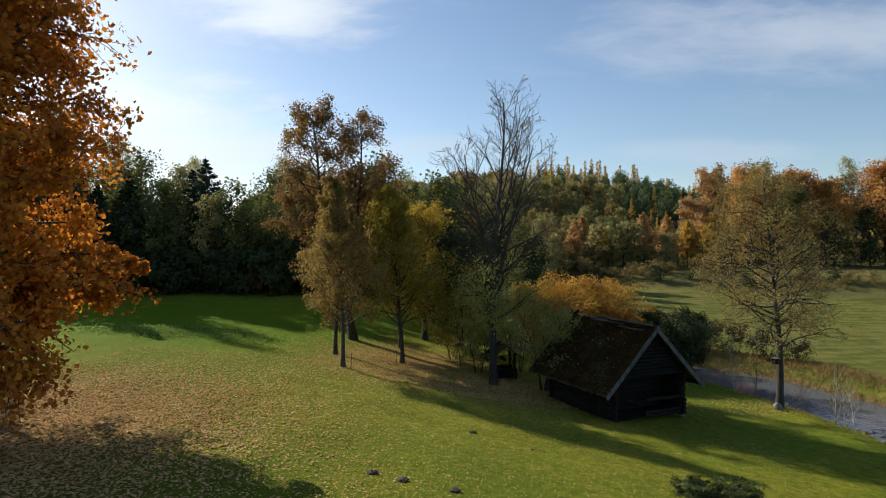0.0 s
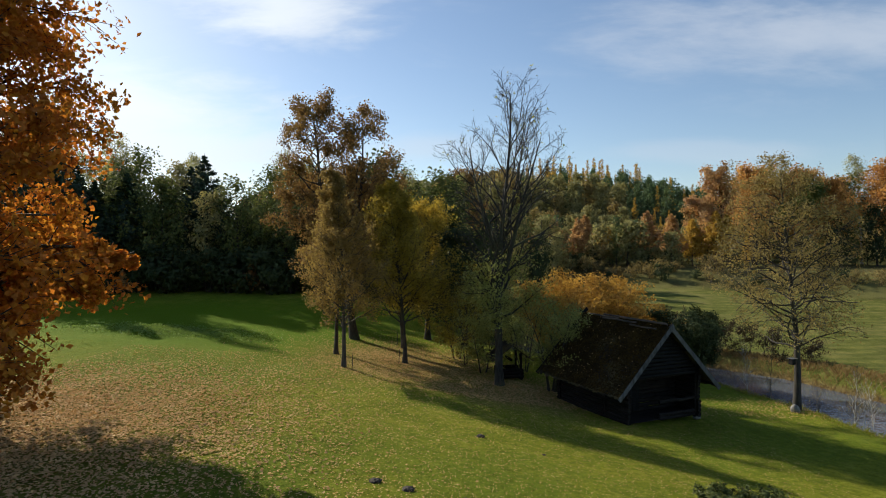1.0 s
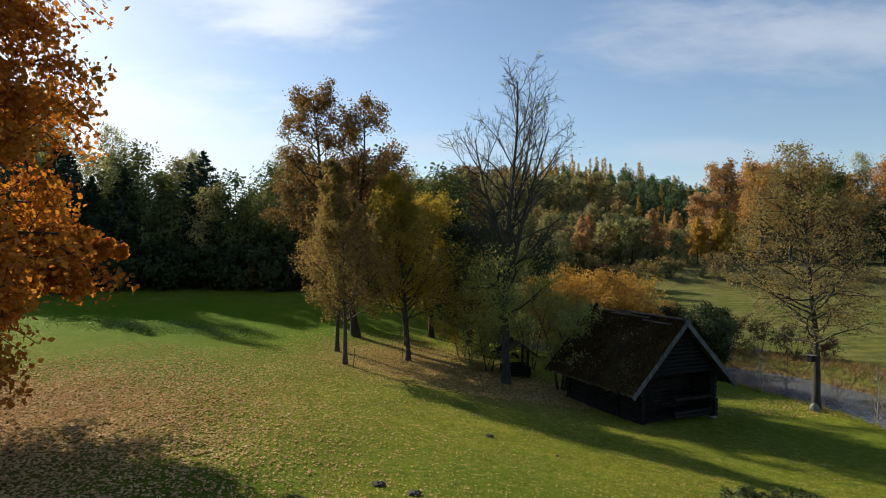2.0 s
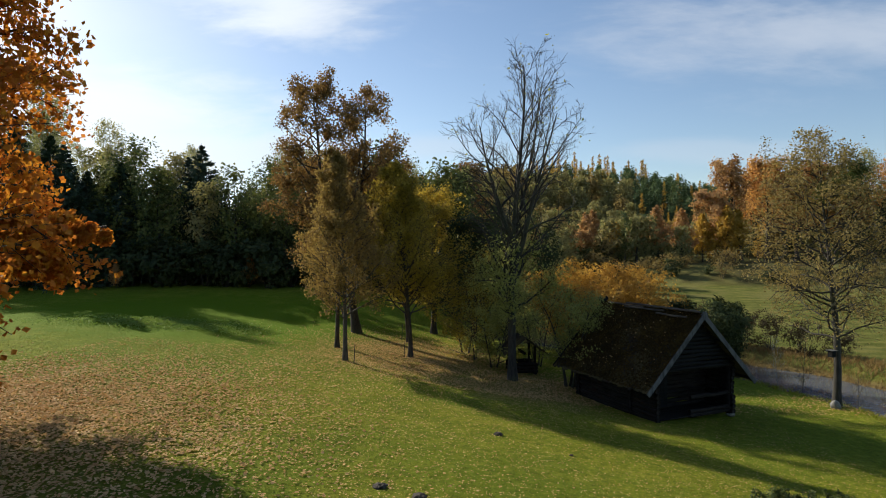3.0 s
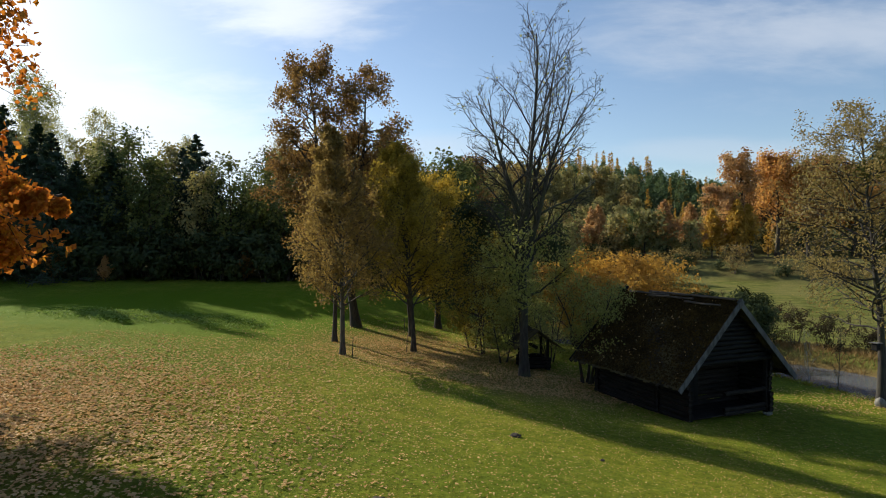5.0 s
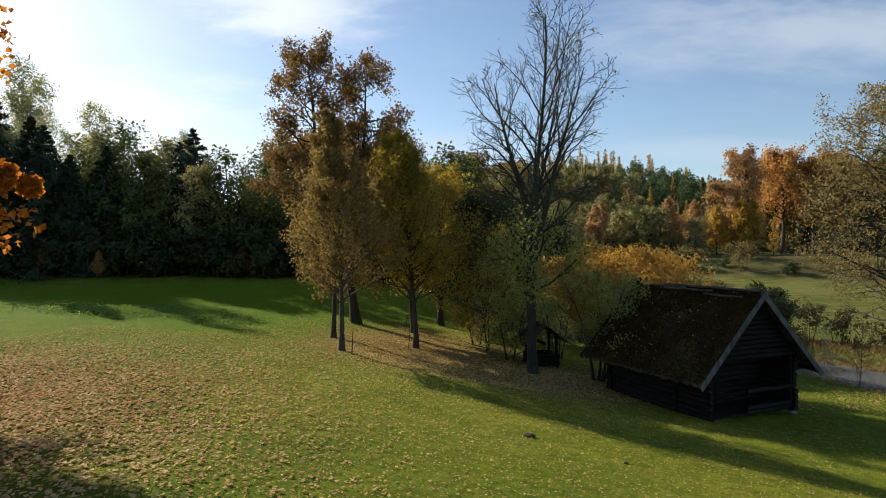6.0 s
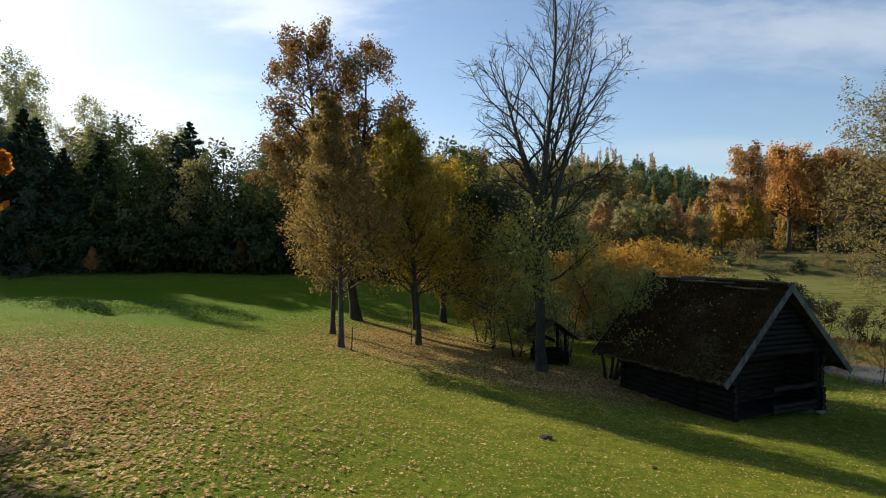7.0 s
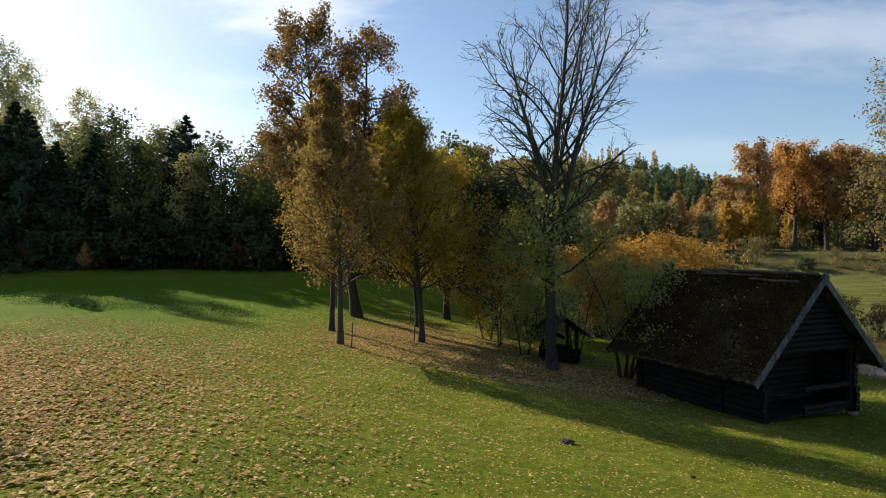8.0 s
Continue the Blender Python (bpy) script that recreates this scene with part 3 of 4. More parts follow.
def build_barn():
    ob = thing("log_barn", BARN, "old dark log barn with mossy plank roof and open porch", "barn")
    rng = random.Random(4)
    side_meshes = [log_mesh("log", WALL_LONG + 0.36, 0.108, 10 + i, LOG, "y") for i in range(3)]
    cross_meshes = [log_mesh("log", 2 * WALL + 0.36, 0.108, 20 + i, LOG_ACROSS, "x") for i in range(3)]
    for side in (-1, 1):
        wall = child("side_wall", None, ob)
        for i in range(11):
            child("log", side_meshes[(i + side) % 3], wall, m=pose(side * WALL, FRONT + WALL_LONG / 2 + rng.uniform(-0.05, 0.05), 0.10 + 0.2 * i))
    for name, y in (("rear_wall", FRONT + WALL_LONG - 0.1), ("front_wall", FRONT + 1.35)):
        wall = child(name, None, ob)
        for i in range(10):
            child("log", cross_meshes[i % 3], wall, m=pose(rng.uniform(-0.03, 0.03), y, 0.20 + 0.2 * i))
    # porch: corner posts, breast-high parapet on one half, door leaf
    for x in (-WALL + 0.06, WALL - 0.06):
        bm = box(bmesh.new(), x - 0.09, x + 0.09, FRONT - 0.09, FRONT + 0.09, -0.05, 2.2, 0.015)
        part("post", bm, LOG, ob)
    for z in (0.10, 0.27, 0.86):
        child("rail", log_mesh("rail", WALL + 0.25, 0.085, int(z * 100), LOG_ACROSS, "x"), ob, m=pose(WALL / 2 - 0.10, FRONT, z))
    child("tie_beam", log_mesh("tie_beam", 2 * WALL + 0.08, 0.11, 71, LOG_ACROSS, "x"), ob, m=pose(0, FRONT, 2.10))
    for i in range(6):
        part("floor_board", box(bmesh.new(), -WALL + 0.12, WALL - 0.12, FRONT - 0.05 + 0.235 * i, FRONT + 0.175 + 0.235 * i, 0.06, 0.105, 0.005), LOG_ACROSS, ob)
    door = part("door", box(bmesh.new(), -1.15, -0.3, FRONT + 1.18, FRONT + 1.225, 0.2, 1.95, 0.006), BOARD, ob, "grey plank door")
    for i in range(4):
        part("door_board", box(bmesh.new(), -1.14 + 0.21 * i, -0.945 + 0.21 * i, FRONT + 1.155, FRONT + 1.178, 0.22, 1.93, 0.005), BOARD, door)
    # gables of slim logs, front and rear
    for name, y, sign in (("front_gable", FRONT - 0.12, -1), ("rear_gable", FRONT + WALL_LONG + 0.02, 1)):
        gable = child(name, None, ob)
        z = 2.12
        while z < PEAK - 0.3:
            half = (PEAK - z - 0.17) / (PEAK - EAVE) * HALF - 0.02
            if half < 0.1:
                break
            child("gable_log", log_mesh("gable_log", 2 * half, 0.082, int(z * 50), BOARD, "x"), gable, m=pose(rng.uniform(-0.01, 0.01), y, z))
            z += 0.17
    # roof: planks from ridge to eave
    slope = math.hypot(HALF, PEAK - EAVE)
    lean = math.degrees(math.atan2(HALF, PEAK - EAVE))
    count = 40
    step = ROOF_LONG / count
    planks = []
    for k in range(4):
        bm = bmesh.new()
        box(bm, -0.016, 0.016, -step * 0.5 + 0.004, step * 0.5 - 0.004, -slope - 0.03 * k, 0.0, 0.005)
        me = bpy.data.meshes.new("plank")
        bm.to_mesh(me)
        bm.free()
        me.materials.append(ROOFING)
        planks.append(me)
    for side in (-1, 1):
        half = child("roof_slope", None, ob, "mossy weathered plank roof")
        for i in range(count):
            m = pose(0, step * (i + 0.5), PEAK - 0.03) @ Matrix.Rotation(radians(-side * lean), 4, "Y") @ pose(side * (0.012 * (i % 2) + rng.uniform(0, 0.008)), 0, 0, 0, 0, rng.uniform(-0.4, 0.4))
            child("plank", planks[rng.randrange(4)], half, m=m)
        for k in range(4):
            d = 0.25 + k * slope * 0.29
            child("purlin", log_mesh("purlin", ROOF_LONG - 0.1, 0.06, 40 + k, LOG, "y"), half,
                  m=pose(side * d * HALF / slope - side * 0.06, ROOF_LONG / 2, PEAK - d * (PEAK - EAVE) / slope - 0.10))
    # bargeboards, crossing a little above the ridge
    for y in (-0.045, ROOF_LONG + 0.012):
        for side in (-1, 1):
            bm = bmesh.new()
            box(bm, -0.05, 0.15, 0.0, 0.034, -slope - 0.10, 0.10 if y < 0 else 0.36, 0.006, Matrix.Translation((0, y + 0.018 * (side + 1) * (1 if y < 0 else -1), PEAK)) @ Matrix.Rotation(radians(-side * lean), 4, "Y") @ Matrix.Diagonal((-side, 1, 1, 1)))
            bmesh.ops.recalc_face_normals(bm, faces=bm.faces)
            part("bargeboard", bm, GREY_EDGE if y < 0 else BOARD, ob, "bleached grey bargeboard")
    # ridge: bleached poles and boards laid along it
    for i, (x, z, long, y, turn) in enumerate(((-0.10, 0.03, 3.1, 1.7, 0.6), (-0.22, -0.10, 2.6, 3.3, -1.2), (0.09, 0.03, 4.4, 2.6, 0.4), (-0.33, -0.22, 1.7, 1.5, 2.5), (-0.15, -0.02, 2.4, 4.6, 1.0))):
        child("ridge_pole", log_mesh("ridge_pole", long, 0.045, 60 + i, POLE, "y"), ob, "bleached pole", pose(x, y, PEAK + z + 0.03, turn * 0.5, 0, turn))
    # moss cushions on the planks
    r = np.random.default_rng(8)
    n = 34000
    d = slope * r.beta(0.9, 1.15, n)
    y = r.uniform(0.05, ROOF_LONG - 0.05, n)
    thick = np.sin(y * 2.3 + 1.0) * np.cos(d * 1.9) + np.sin(y * 0.9 + d * 1.2)
    on = r.uniform(-2.6, 0.9, n) < thick
    d, y = d[on], y[on]
    c = np.stack([-d * HALF / slope - 0.02, y, PEAK - d * (PEAK - EAVE) / slope + 0.015 + 0.01 * r.uniform(size=len(d))], 1)
    child("moss", mesh_of("moss", *blades(r, c, 0.042, 0.8), MOSS), ob, "brown moss cushions")
    # corner stones
    for x in (-WALL, WALL):
        for y in (FRONT, FRONT + WALL_LONG):
            bm = bmesh.new()
            bmesh.ops.create_icosphere(bm, subdivisions=2, radius=0.18, matrix=Matrix.Translation((x, y, -0.10)) @ Matrix.Diagonal((1.2, 1.0, 0.6, 1)))
            for v in bm.verts:
                v.co += v.normal * noise.noise(v.co * 4) * 0.05
            part("corner_stone", bm, STONE, ob, "", True)
    return ob


build_barn()


# ---- covered well under the bare ash ----
def build_well():
    x, y = 3.75, 37.2
    ob = thing("covered_well", pose(x, y, gz(x, y), 0, 0, 98), "small dark wooden covered well with pitched roof", "well")
    for side in (-1, 1):
        for i in range(3):
            child("curb_log", log_mesh("curb_log", 1.5, 0.10, 80 + i, LOG_ACROSS, "x"), ob, m=pose(0, side * 0.6, 0.08 + 0.19 * i))
            child("curb_log", log_mesh("curb_log", 1.5, 0.10, 90 + i, LOG, "y"), ob, m=pose(side * 0.6, 0, 0.16 + 0.19 * i))
        for end in (-1, 1):
            part("post", box(bmesh.new(), end * 0.6 - 0.06, end * 0.6 + 0.06, side * 0.6 - 0.06, side * 0.6 + 0.06, 0.0, 1.55, 0.01), LOG, ob)
        slope = child("roof_slope", None, ob)
        for i in range(9):
            bm = box(bmesh.new(), -0.118, 0.118, -0.014, 0.014, -1.55, 0.0, 0.004)
            part("plank", bm, ROOFING, slope).matrix_basis = pose(-0.98 + 0.245 * i, 0, 2.08 + 0.01 * (i % 2)) @ Matrix.Rotation(radians(side * 53), 4, "X")
    child("windlass", log_mesh("windlass", 1.2, 0.09, 99, LOG_ACROSS, "x"), ob, m=pose(0, 0, 1.15))


build_well()

# ---- trees near the path ----
plant_tree("maple_tree", "tall broad maple in glowing orange autumn leaf on the lawn", "tree", -17.5, 17.0, BARK_DARK, MAPLE, crown_label="dense orange-brown leaves",
           seed=3, height=22.5, radius=0.44, profile=lambda h: float(np.interp(h, [0.1, 0.2, 0.40, 0.50, 0.62, 0.8, 1.0], [7.1, 7.4, 6.7, 6.1, 5.5, 4.1, 1.2])), vary=(0.8, 1.04), first=0.095, gaps=0.05, gap_size=0.9, counts=(140, 10, 6), forks=((0, 0, 1.0, 0, 1.0, 0.92), (3.0, 2.2, 0.37, 0.135, 0.27, 0.11)), turned_out=0.4, angles=(84, 46, 44), leaves=34, size=0.090, slim=0.85, spread=0.19, ratio=(0.36, 0.48), up=(0.0, -0.025, -0.06, -0.05), spike=0.30, sides=(8, 4, 3, 3), segs=(14, 5, 2, 1))
plant_tree("young_lime_tree", "slender young tree with thin golden-brown crown", "tree", -5.65, 33.5, BARK, GOLD, group="trees on the lawn",
           seed=11, height=10.9, radius=0.135, profile=spindle(3.1, 0.8, 0.26), first=0.19, girth=0.010, counts=(78, 9, 5), turned_out=0.25, angles=(64, 38, 40), leaves=11, size=0.062, spread=0.15, up=(0.0, 0.05, 0.03, 0.0), spike=0.35, ratio=(0.36, 0.4), gaps=0.35, gap_size=0.8)
plant_tree("young_lime_tree", "dark-trunked young tree with russet-gold leaves", "tree", -6.95, 38.3, BARK_DARK, GOLD, group="trees on the lawn",
           seed=12, height=9.4, radius=0.15, profile=spindle(3.2, 0.7, 0.3), first=0.24, girth=0.011, counts=(48, 8, 4), turned_out=0.25, angles=(62, 42, 40), leaves=14, size=0.070, spread=0.18, up=(0.0, 0.04, 0.02, 0.0), spike=0.4)
plant_tree("old_maple_tree", "tall old maple with thinning brown crown in two lobes", "tree", -6.8, 45.0, BARK_DARK, MAPLE_BROWN, crown_label="thinning brown-orange leaves",
           seed=29, height=16.9, radius=0.32, profile=dome(4.5, 0.85, 0.6), first=0.42, counts=(82, 7, 6), forks=((-0.11, 0.0, 1.04, 0.0, 0.8, 0.30), (0.10, -0.03, 0.72, 0.26, 0.8, 0.27), (0.36, 0.1, 0.50, 0.22, 0.75, 0.23), (-0.62, 0.1, 0.46, 0.28, 0.65, 0.20)), turned_out=0.3, angles=(68, 52, 50), leaves=20, size=0.084, slim=0.8, spread=0.25, gaps=0.55, gap_size=1.2,
           wobble=(0.07, 0.17, 0.2, 0.22), up=(0.02, 0.05, 0.01, 0.0), ratio=(0.40, 0.34), girth=0.032)
plant_tree("young_lime_tree", "young lime with yellow-green leaves and bare tip", "tree", -2.62, 38.0, BARK_DARK, LIME, group="trees on the lawn",
           seed=14, height=11.4, radius=0.155, profile=spindle(3.9, 0.8, 0.32), first=0.21, girth=0.009, counts=(74, 9, 5), turned_out=0.25, angles=(70, 40, 40), leaves=13, size=0.068, spread=0.17, gaps=0.32, gap_size=0.9, ratio=(0.36, 0.4), up=(0.0, 0.05, 0.03, 0.0), spike=0.5)
plant_tree("slim_tree", "slim tree with a dark stem and dull green leaves", "tree", -3.1, 43.3, BARK_DARK, LIME, group="trees on the lawn",
           seed=15, height=9.5, radius=0.13, profile=dome(2.6, 0.6, 0.4), first=0.25, counts=(42, 7, 4), leaves=16, size=0.078, spread=0.2, stems=1, gaps=0.4, turned_out=0.3)
plant_tree("lime_tree", "broad dark lime with dull green and brown leaves", "tree", -1.5, 49.0, BARK_DARK, LIME, group="trees on the lawn",
           seed=16, height=10.4, radius=0.26, profile=dome(4.0, 0.8, 0.35), first=0.16, counts=(44, 7, 4), leaves=20, size=0.09, spread=0.24, gaps=0.4, turned_out=0.3)
plant_tree("lime_tree", "low dense tree with shade put into its dark leaf colour", "tree", 1.5, 48.0, BARK_DARK, DARK, group="trees on the lawn",
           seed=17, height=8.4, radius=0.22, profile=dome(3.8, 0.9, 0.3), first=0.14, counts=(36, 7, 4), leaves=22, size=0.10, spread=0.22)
plant_tree("bare_ash_tree", "tall nearly bare ash with grey branches and few green leaves", "tree", 2.92, 34.3, TWIG, OLIVE, crown_label="sparse green leaves low down",
           seed=41, turned_out=0.3, twig=2.1, height=16.4, radius=0.24, profile=dome(4.6, 0.6, 0.42), first=0.16, girth=0.018, counts=(70, 9, 6), forks=((0.02, 0.0, 1.0, 0.0, 1.0, 0.42), (-0.10, 0.05, 0.80, 0.12, 0.85, 0.26), (0.34, -0.05, 0.52, 0.34, 0.8, 0.17), (-0.36, 0.0, 0.42, 0.42, 0.75, 0.16)), angles=(50, 42, 46), leaves=24, size=0.078, spread=0.26,
           wobble=(0.035, 0.13, 0.17, 0.2), up=(0.02, 0.06, 0.04, 0.03), ratio=(0.36, 0.36), spike=0.42, gaps=0.3, keep=lambda c: np.clip(1.75 - c[:, 2] / 4.4, 0.004, 1))
for i, (x, y, h, wide, stems, leaf, many) in enumerate(((0.7, 41.4, 7.4, 2.4, 2, LIME, 14), (1.3, 39.6, 7.2, 2.3, 2, LIME, 12), (5.0, 39.2, 5.6, 2.1, 4, OLIVE, 6), (2.2, 37.9, 5.9, 2.0, 2, OLIVE, 12), (3.4, 44.0, 6.8, 2.4, 3, OLIVE, 12))):
    plant_tree("sapling", "leafy olive-green sapling near the covered well", "tree", x, y, BARK_DARK, leaf, group="saplings by the well", turn=77 * i, seed=42 + i, height=h, radius=0.05, profile=dome(wide * 0.85, 0.8, 0.34), first=0.06,
               counts=(34, 6, 3), leaves=many, size=0.065, spread=0.2, stems=stems, segs=(12, 5, 3, 1), sides=(6, 4, 3, 3))
plant_tree("apple_tree", "low twiggy apple tree with olive leaves leaning over the barn roof", "tree", 5.8, 33.95, BARK_DARK, OLIVE, seed=52, height=5.5, radius=0.085, profile=dome(2.0, 0.8, 0.45), first=0.2, counts=(38, 7, 4), angles=(55, 45, 45), leaves=11, size=0.052, spread=0.17, gaps=0.4, stems=4, lean=(0.10, -0.24), wobble=(0.06, 0.14, 0.16, 0.16), segs=(12, 5, 3, 1), sides=(6, 4, 3, 3))
plant_tree("riverside_tree", "upright riverside tree with thin brown leaves and dense top", "tree", 18.05, 31.8, TWIG, SEAR, crown_label="sparse brown leaves", turn=40,
           seed=51, height=12.4, radius=0.20, profile=dome(3.6, 0.9, 0.5), first=0.26, counts=(64, 8, 5), turned_out=0.2, angles=(84, 50, 45), leaves=11, girth=0.012, size=0.060, spread=0.16, gaps=0.45, gap_size=0.8, wobble=(0.025, 0.22, 0.24, 0.24), up=(0.0, 0.02, -0.02, -0.04), spike=0.35,
           keep=lambda c: np.clip((c[:, 2] - 2.6) / 3.5, 0.10, 1), segs=(14, 6, 3, 1))
r = np.random.default_rng(55)
for x, z, wide in ((0.3, 10.6, 0.55), (-0.5, 10.2, 0.42), (0.9, 11.3, 0.4)):
    c = r.normal(size=(1500, 3)) * wide * 0.55 + np.array([18.05 + x, 31.7, gz(18.05, 31.8) + z])
    ob = new("mistletoe", mesh_of("mistletoe", *blades(r, c, 0.06, 0.45), GREEN))
    tagged(ob, "round green mistletoe clump in the riverside tree", "mistletoe", "mistletoe clumps")

# ---- shrubs by the barn and the river ----
for i, (x, y, h, wide) in enumerate(((8.8, 41.6, 5.9, 2.7), (11.2, 42.4, 6.4, 2.8), (13.6, 44.2, 5.7, 2.6), (8.0, 46.5, 5.8, 2.6), (16.2, 47.5, 4.8, 2.4))):
    plant_tree("willow_shrub", "rounded golden-yellow willow shrub behind the barn", "shrub", x, y, BARK_DARK, WILLOW, apart=False, group="willow shrubs", turn=50 * i,
               seed=60 + i, height=h, radius=0.07, profile=dome(wide * 0.85, 0.8, 0.45), first=0.1, counts=(48, 6, 3), sides=(4, 3, 3, 3), segs=(8, 3, 2, 1), angles=(45, 40, 40), leaves=14, size=0.11, slim=0.42, spread=0.26, gaps=0.2, stems=8)
plant_tree("dark_shrub", "dense dark green shrub near the river bank", "shrub", 15.9, 41.0, BARK_DARK, DARK, apart=False, seed=70, height=5.0, radius=0.06, profile=dome(1.8, 0.9, 0.4), first=0.05, counts=(48, 6, 3), leaves=26, size=0.095, spread=0.26, stems=7, gaps=0.05, segs=(6, 3, 2, 1), up=(0.0, 0.0, 0.0, 0.0), sides=(4, 3, 3, 3))

# ---- woods: a few kinds, each built once and copied ----
KINDS = {}


def kind_of_tree(key, name, label, bark, leaf, **how):
    """Builds the first tree of a kind under the hill's soil level and keeps it for copies."""
    trunk, limbs, crown = grown(**how)
    KINDS[key] = (name, label, mesh_of("trunk", *joined([trunk, *limbs]), bark, True), mesh_of("crown", *crown, leaf))


FIRST = {}


def wood_tree(key, x, y, size, turn, group):
    m = pose(x, y, gz(x, y) - 0.1, 0, 0, turn) @ Matrix.Diagonal((size, size, size, 1))
    if key in FIRST:
        ob = copy_thing(FIRST[key], Matrix.Identity(4))
        ob.matrix_basis = m
        ob["group"] = group
        return ob
    name, label, trunk, crown = KINDS[key]
    ob = thing(name, m, label, "tree", group)
    child("trunk", trunk, ob)
    child("crown", crown, ob)
    FIRST[key] = ob
    return ob


LARCH = leaf_material("needle_larch_gold", [(0.0, (0.22, 0.135, 0.030)), (0.5, (0.40, 0.255, 0.048)), (1.0, (0.52, 0.37, 0.075))], 0.5, gain=1.15)
broad = dict(gaps=0.10, counts=(24, 6), leaves=19, slim=0.7, sides=(5, 3, 3, 3), segs=(8, 4, 2, 2), ratio=(0.45, 0.4), turned_out=1.0)
kind_of_tree("spruce", "spruce_tree", "tall dark green spruce at the forest edge", BARK_DARK, NEEDLE, seed=101, height=16, radius=0.24, profile=cone(7.6), first=0.05, gaps=0.0, counts=(110, 9), segs=(10, 4, 2, 2), angles=(104, 46, 0), up=(0, 0.03, -0.03, 0), leaves=10, size=0.24, slim=0.34, spread=0.14, sides=(6, 3, 3, 3), spike=0.15, tip=0.04, ratio=(0.34, 0.4), vary=(0.85, 1.08))
kind_of_tree("green", "forest_tree", "leafy green broadleaf tree at the forest edge", BARK_DARK, GREEN, seed=102, height=12.5, radius=0.2, profile=dome(3.2, 0.8, 0.4), first=0.08, size=0.18, spread=0.42, **broad)
kind_of_tree("dark", "forest_tree", "broadleaf tree at the forest edge with shade put into its dark leaf colour", BARK_DARK, DARK, seed=103, height=11, radius=0.2, profile=dome(3.4, 0.9, 0.35), first=0.05, size=0.20, spread=0.45, **broad)
kind_of_tree("olive", "forest_tree", "dull olive-green broadleaf tree in the wood", BARK_DARK, THICKET, seed=104, height=12, radius=0.2, profile=dome(3.0, 0.8, 0.4), first=0.08, size=0.18, spread=0.42, **broad)
kind_of_tree("birch", "birch_tree", "tall thin-leaved pale birch above the wood", BARK_BIRCH, PALE, seed=105, height=17, radius=0.19, profile=dome(3.2, 0.5, 0.45), first=0.25, gaps=0.4, counts=(30, 6, 3), leaves=12, size=0.13, slim=0.5, spread=0.30, up=(0, 0.05, -0.05, -0.1), sides=(6, 3, 3, 3), segs=(10, 4, 2, 1), angles=(45, 45, 40))
kind_of_tree("maple_far", "large_maple", "large maple in orange autumn leaf above the meadow", BARK_DARK, MAPLE_FAR, seed=106, height=16, radius=0.42, profile=dome(5.4, 0.75, 0.45), first=0.30, counts=(40, 7, 3), leaves=13, size=0.20, slim=0.75, spread=0.46, gaps=0.4, turned_out=0.35, wobble=(0.05, 0.12, 0.15, 0.15), sides=(7, 4, 3, 3), segs=(10, 5, 2, 1), angles=(55, 45, 40))
kind_of_tree("maple_dull", "large_maple", "large dull brown maple between lawn and hill", BARK_DARK, MAPLE_BROWN, seed=116, height=16, radius=0.42, profile=dome(5.4, 0.75, 0.45), first=0.15, counts=(40, 7, 3), leaves=13, size=0.20, slim=0.75, spread=0.46, gaps=0.4, turned_out=0.35, wobble=(0.05, 0.12, 0.15, 0.15), sides=(7, 4, 3, 3), segs=(10, 5, 2, 1), angles=(55, 45, 40))
kind_of_tree("maple_lean", "leaning_maple", "leaning maple with forked dark trunks and russet leaves", BARK_DARK, RUSSET, seed=107, height=15, radius=0.36, profile=dome(4.0, 0.4, 0.7), first=0.45, counts=(34, 7, 3), leaves=14, size=0.22, slim=0.75, spread=0.40, gaps=0.4, forks=((-0.22, 0, 1.0, 0, 1.0, 0.55), (-0.60, 0.05, 0.72, 0.06, 0.9, 0.45)), sides=(7, 4, 3, 3))
kind_of_tree("amber", "amber_tree", "small amber-yellow tree at the meadow's edge", BARK_DARK, LARCH, seed=108, height=8, radius=0.12, profile=spindle(2.6, 0.8, 0.25), first=0.12, size=0.24, spread=0.32, turned_out=0.35, gaps=0.2, counts=(28, 6), leaves=16, segs=(7, 4, 2, 2), sides=(5, 3, 3, 3), angles=(45, 40, 40))
kind_of_tree("russet", "russet_tree", "small russet-leaved tree at the meadow's edge", BARK_DARK, RUSSET, seed=109, height=8, radius=0.12, profile=spindle(2.6, 0.8, 0.25), first=0.12, size=0.24, spread=0.32, turned_out=0.35, gaps=0.2, counts=(28, 6), leaves=16, segs=(7, 4, 2, 2), sides=(5, 3, 3, 3), angles=(45, 40, 40))
low = dict(gaps=0.05, counts=(15, 4), leaves=11, slim=0.8, sides=(4, 3, 3, 3), segs=(5, 2, 1, 1), ratio=(0.45, 0.4), turned_out=0.45)
kind_of_tree("hill_pine", "hill_conifer", "dark green conifer on the far hill", BARK_DARK, HILL_GREEN, seed=110, height=11, radius=0.2, profile=dome(3.2, 0.9, 0.4), first=0.06, size=0.38, spread=0.55, **low)
kind_of_tree("hill_green", "hill_tree", "green broadleaf tree on the far hill", BARK_DARK, THICKET, seed=111, height=9, radius=0.2, profile=dome(3.5, 0.9, 0.4), first=0.06, size=0.36, spread=0.55, **low)
